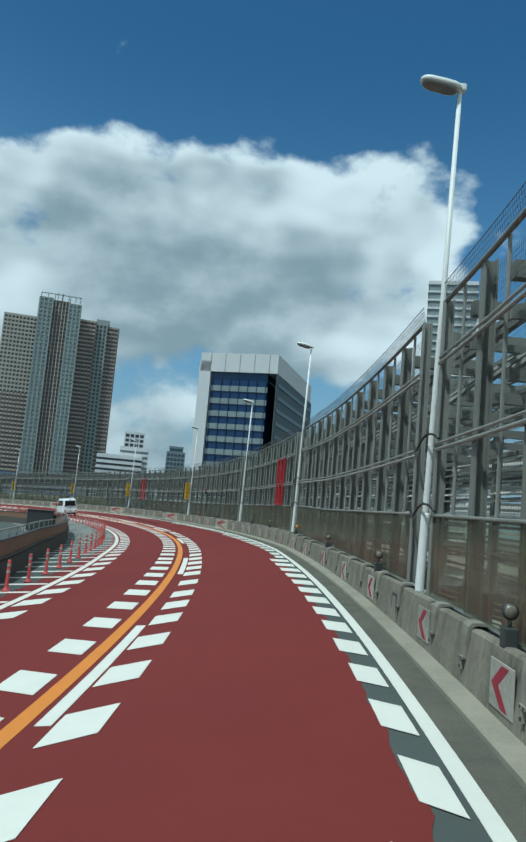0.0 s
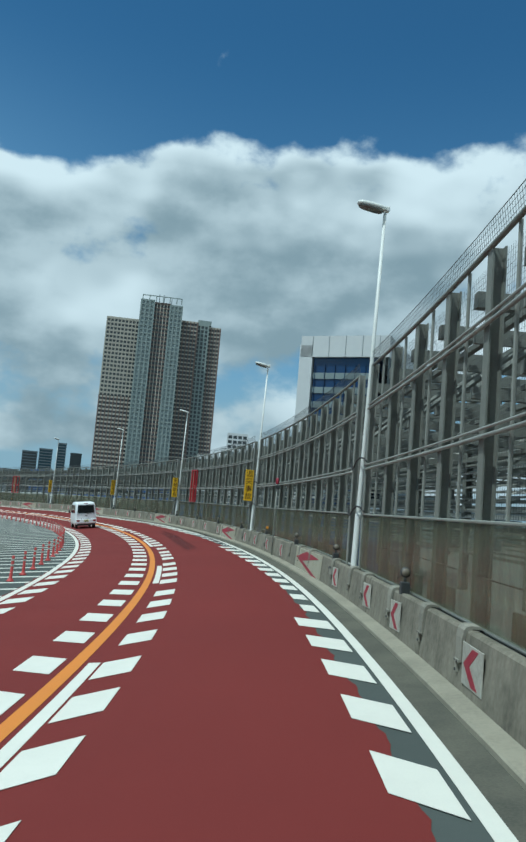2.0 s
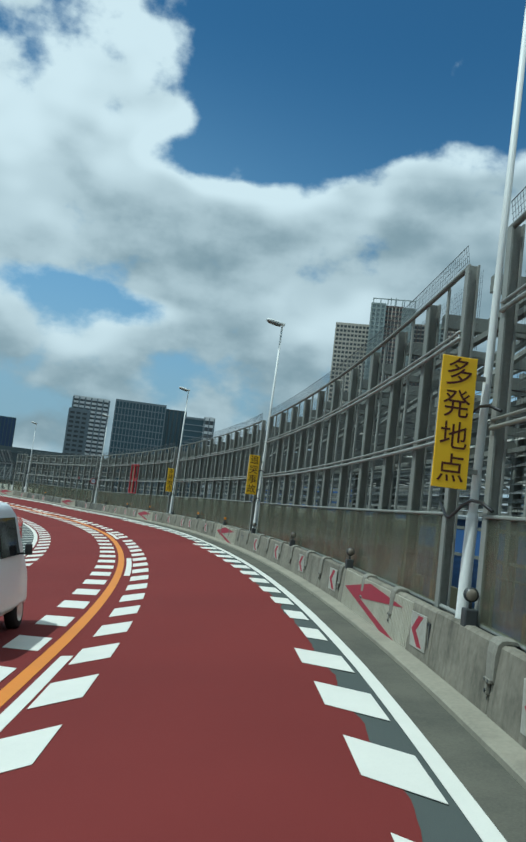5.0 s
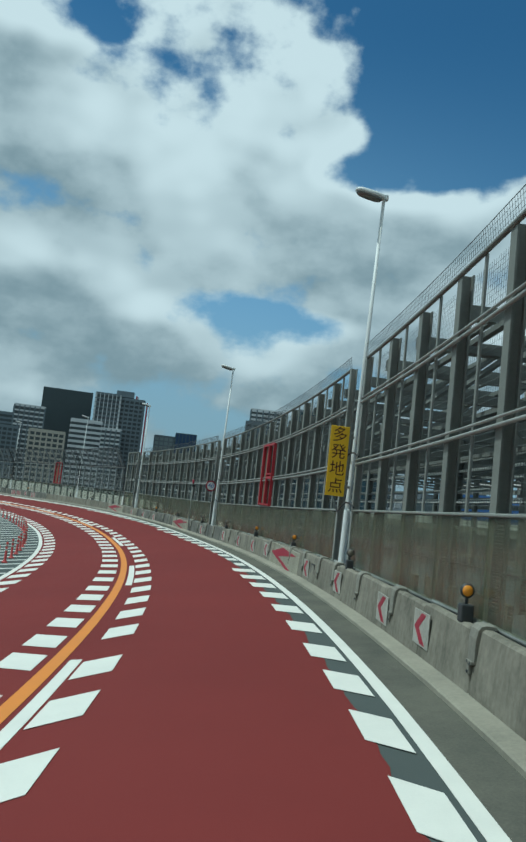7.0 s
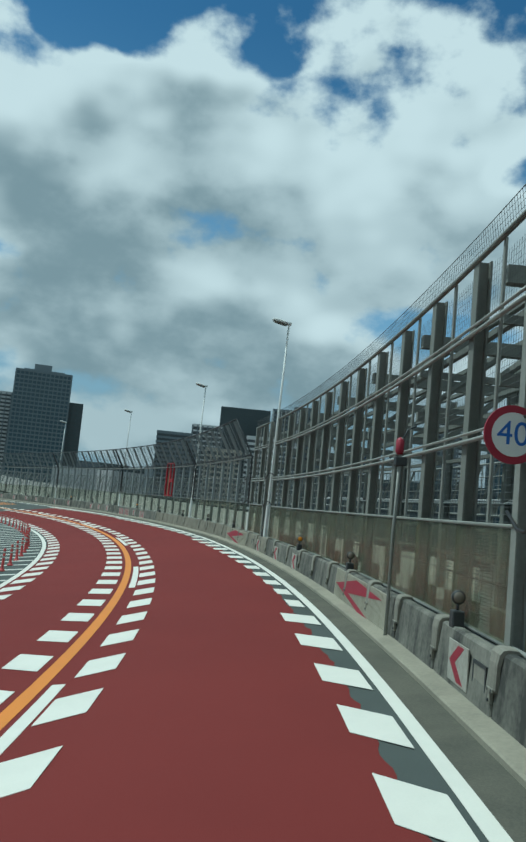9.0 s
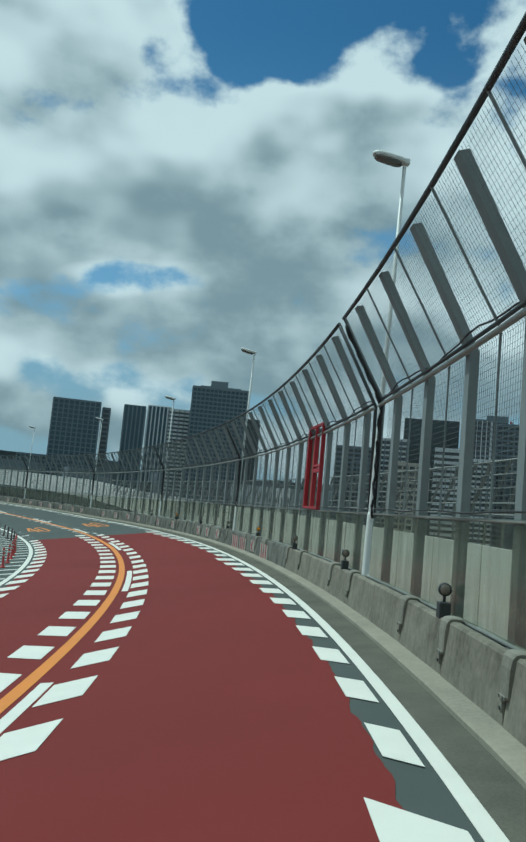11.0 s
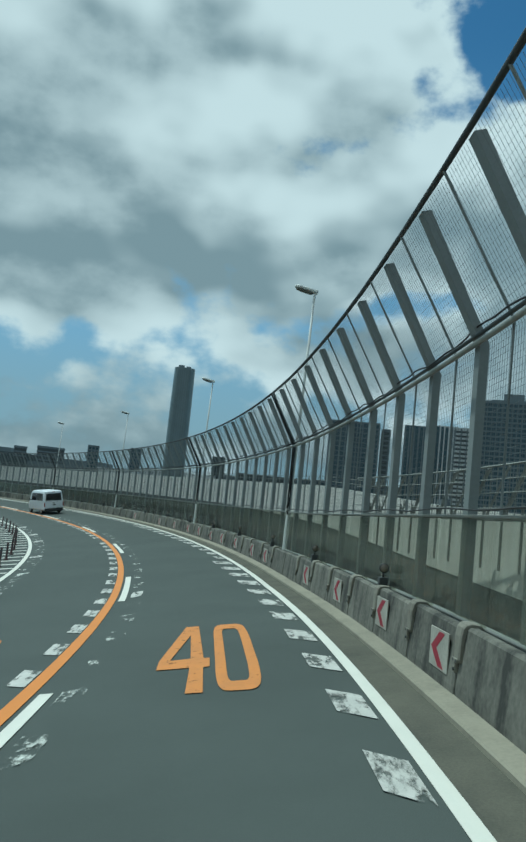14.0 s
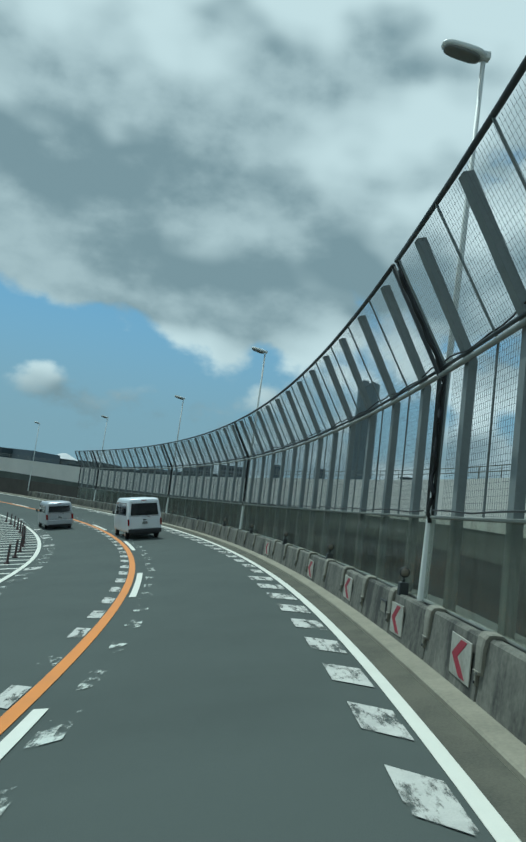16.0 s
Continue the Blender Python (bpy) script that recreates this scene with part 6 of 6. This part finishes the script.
block(t, -10, 3, -10, 0, 36, 3.6, 4.0, WINDOW, WHITE_F, GREY_F, 0.42, 0.25, 0.6)
boxes("roof_plant", [((3, 12, 62), (12, 10, 4))], GREY_F, t)
t = building("low blue glass office block", -456, 473, 49)
block(t, -15, 2, 2, 16, 39, 4, 4, PALE_GLASS, GREY_F, GREY_F, 0.3)
block(t, 0, 15, 0, 16, 42, 4, 3, BLUE_GLASS, None, TEAL_GLASS, 0.3, 0.2, 0.3)
t = building("small grey block with louvres", -308, 397, 43)
block(t, -5, 5, 0, 8, 41, 3.2, 5, WINDOW, GREY_F, GREY_F, 0.5)
crane = building("red and white tower crane over the roofs", -470, 452, 50, "crane")
boxes("mast", [((-6, 0, 30), (1.0, 1.0, 70)), ((2, 0, 28), (1.0, 1.0, 66))], RED_PAINT, crane)
boxes("jib", [((-5, 0, 58 + 1.2 * i), (0.8, 0.8, 1.2)) for i in range(6)], SIGN_WHITE, crane)

t = building("blue glass towers at the end of a row", -626, 208, 82)
block(t, -22, 10, 0, 24, 60, 4, 4.5, TEAL_GLASS, GREY_F, GREY_F, 0.2, 0.25, 0.5)
block(t, 12, 17, 4, 24, 57, 4, 4.5, WINDOW, GREY_F, GREY_F, 0.35)
t = building("pair of slim towers with vertical stripes", -619, 250, 78)
block(t, -16, -1.5, 0, 20, 60.5, 4, 3.6, TEAL_GLASS, None, GREY_F, 0.2, 0.35, 0.5)
block(t, 0.5, 17, 2, 22, 62, 4, 3.6, TEAL_GLASS, None, WHITE_F, 0.2, 0.3, 0.5)
t = building("pale residential tower with fine balconies", -575, 264, 75)
block(t, -8.5, 8.5, 0, 18, 56.5, 3.2, 4, WINDOW, WHITE_F, GREY_F, 0.5, 0.2, 0.5)
t = building("large blue-grey residential tower with a grid facade", -549, 281, 73)
block(t, -17.5, 17.5, 0, 24, 70.5, 3.4, 3.5, TEAL_GLASS, GREY_F, GREY_F, 0.34, 0.2, 0.5)
boxes("penthouse", [((-1, 10, 73), (11, 10, 6)), ((0, 11, 71), (26, 18, 2))], GREY_F, t)
block(t, 17.5, 27, 6, 26, 53, 3.4, 3.5, WINDOW, DARK_F, DARK_F, 0.4, 0.25, 0.4)

SKY_GLASS = material("pale curtain wall", (0.17, 0.215, 0.225), (0.11, 0.145, 0.155), 0.3, grain=0.3, stain=0.04, amount=0.5, bump=0)
sky_t = building("slender curved glass tower standing alone", -770, 70, 97)
vs, fs = [], []
for i, z in enumerate(np.linspace(BASE, 108.6, 24)):
    k = 9.2 * (1.0 - 0.05 * ((z - 40) / 70) ** 2)
    for a in range(20):
        w = 2 * math.pi * a / 20
        vs.append((k * math.copysign(abs(math.cos(w)) ** 0.6, math.cos(w)), 8 + k * math.copysign(abs(math.sin(w)) ** 0.6, math.sin(w)), z))
for i in range(23):
    for a in range(20):
        b = (a + 1) % 20
        fs.append((i * 20 + a, i * 20 + b, (i + 1) * 20 + b, (i + 1) * 20 + a))
fs.append(tuple(23 * 20 + a for a in range(20)))
mesh_object("shaft", vs, fs, SKY_GLASS, sky_t, "grey-green curtain wall")
boxes("fin", [((x, 8 - 9.3, 46), (0.3, 0.4, 124)) for x in (-5.5, -3.6, -1.8, 0, 1.8, 3.6, 5.5)], GREY_F, sky_t)
boxes("crown", [((-3, 8, 110), (5, 7, 2.4)), ((3, 8, 109.6), (4, 6, 2))], GREY_F, sky_t)
for (x, y, turn, w, top, lab) in ((-903, 14, 100, 10, 43, "distant blue tower on the skyline"), (-813, 104, 94, 11, 38, "small dark tower on the skyline"), (-798, -5, 103, 9, 36, "distant glass tower on the skyline"),
                                  (-820, 150, 90, 60, 26, "low dark buildings on the skyline"), (-700, 190, 88, 40, 22, "low grey buildings on the skyline")):
    t = building(lab, x, y, turn)
    block(t, -w / 2, w / 2, 0, 14, top, 4, 4, WINDOW if "dark" in lab else TEAL_GLASS, DARK_F if "dark" in lab else GREY_F, GREY_F if "dark" not in lab else None, 0.3)

for (x, y, turn, w, top, lab) in ((-407, 828, 27, 14, 50, "distant glass tower beside the residential tower"), (-392, 836, 26, 9, 58, "slim blue tower on the far skyline"), (-377, 842, 25, 12, 48, "distant dark office tower"),
                                  (-422, 820, 28, 16, 46, "distant grey office tower"), (-707, -39, 108, 9, 25, "small grey block over the parapet"), (-714, -18, 106, 20, 27, "long grey building over the parapet"),
                                  (-679, -156, 120, 24, 18.5, "flat dark building over the parapet"), (-697, -68, 111, 34, 18, "low grey building over the parapet")):
    t = building(lab, x, y, turn)
    block(t, -w / 2, w / 2, 0, 14, top, 4, 4, TEAL_GLASS if "glass" in lab or "blue" in lab else WINDOW, DARK_F if "dark" in lab else GREY_F, None, 0.3)
tent = holder("tent_hall", "white tent-roofed hall on the skyline", "building", m=Matrix.Translation((-686, -144, 0)) @ Matrix.Rotation(radians(119), 4, "Z"))
boxes("wall", [((0, 8, 1), (17, 16, 34))], GREY_F, tent)
bm = bmesh.new()
bmesh.ops.create_cone(bm, cap_ends=True, segments=16, radius1=11.5, radius2=2.0, depth=4.6, matrix=Matrix.Translation((0, 8, 20.3)))
part("roof", bm, WHITE_F, tent, "white tent roof")

# the low city that fills the horizon
city_rng = random.Random(21)
for lab, mat, count in (("grey low city blocks along the horizon", GREY_F, 150), ("dark low city blocks along the horizon", DARK_F, 120), ("pale low city blocks along the horizon", WHITE_F, 34)):
    items = []
    for i in range(count):
        az, far = radians(city_rng.uniform(-12, 128)), city_rng.uniform(520, 1000)
        top = city_rng.uniform(6, 22) * (far / 700) + (5 if city_rng.random() < 0.12 else 0)
        w = city_rng.uniform(14, 46)
        items.append(((-70 - math.sin(az) * far, 70 + math.cos(az) * far, (top - 16) / 2), (w, w * city_rng.uniform(0.6, 1.2), top + 16)))
    tagged(boxes("far_city", items, mat, None), lab, "buildings", "", "stuff")

# parking decks and sheds right outside the fence
deck = tagged(new("parking_deck"), "open concrete parking deck outside the fence", "building")
for i, z in enumerate((-3.5, -0.6, 2.3, 5.0)):
    sweep("slab", [(12.0, z), (12.0, z + 0.55), (30.0, z + 0.55), (30.0, z)], -25, 58, 4.0, PALE, up, deck)
    if i:
        for q in (0.75, 1.05, 1.35):
            sweep("rail", [(11.95, z - 2.9 + 0.2 + q), (11.95, z - 2.9 + 0.28 + q), (12.05, z - 2.9 + 0.28 + q), (12.05, z - 2.9 + 0.2 + q)], -25, 58, 4.0, STEEL, up, deck)
deck_col = pole_mesh([(0, 0, -16), (0, 0, 5)], 0.35, CONCRETE, 8)
for s in np.arange(-24, 58, 6.5):
    for d in (12.8, 20.0, 28.0):
        share("column", deck_col, stand(float(s), d, 0), deck)
sweep("back_wall", [(30.0, -16), (30.0, 5.4), (30.3, 5.4), (30.3, -16)], -25, 58, 4.0, GREY_F, up, deck)
shed = tagged(new("warehouse"), "long blue and grey warehouse outside the curve", "building")
sweep("wall", [(14.5, -16), (14.5, 2.35), (15.0, 2.35), (15.0, -16)], 84, 124, 4.0, BLUE_ROOF, up, shed)
sweep("roof", [(14.2, 2.36), (14.2, 2.5), (30.0, 3.2), (30.0, 3.0)], 84, 124, 4.0, GREY_F, up, shed)
yard = tagged(new("yard_building"), "grey shed with dark openings outside the fence", "building")
sweep("wall", [(20.0, -16), (20.0, 1.6), (21.0, 1.6), (21.0, -16)], 132, 178, 4.0, GREY_F, up, yard)
sweep("roof", [(19.4, 1.6), (19.4, 2.0), (34.0, 2.6), (34.0, 2.2)], 132, 178, 4.0, STEEL, up, yard)
for z in (-0.4, 0.7):
    sweep("opening", [(19.93, z - 0.45), (19.93, z + 0.25), (20.02, z + 0.25), (20.02, z - 0.45)], 132, 178, 4.0, WINDOW, up, yard)
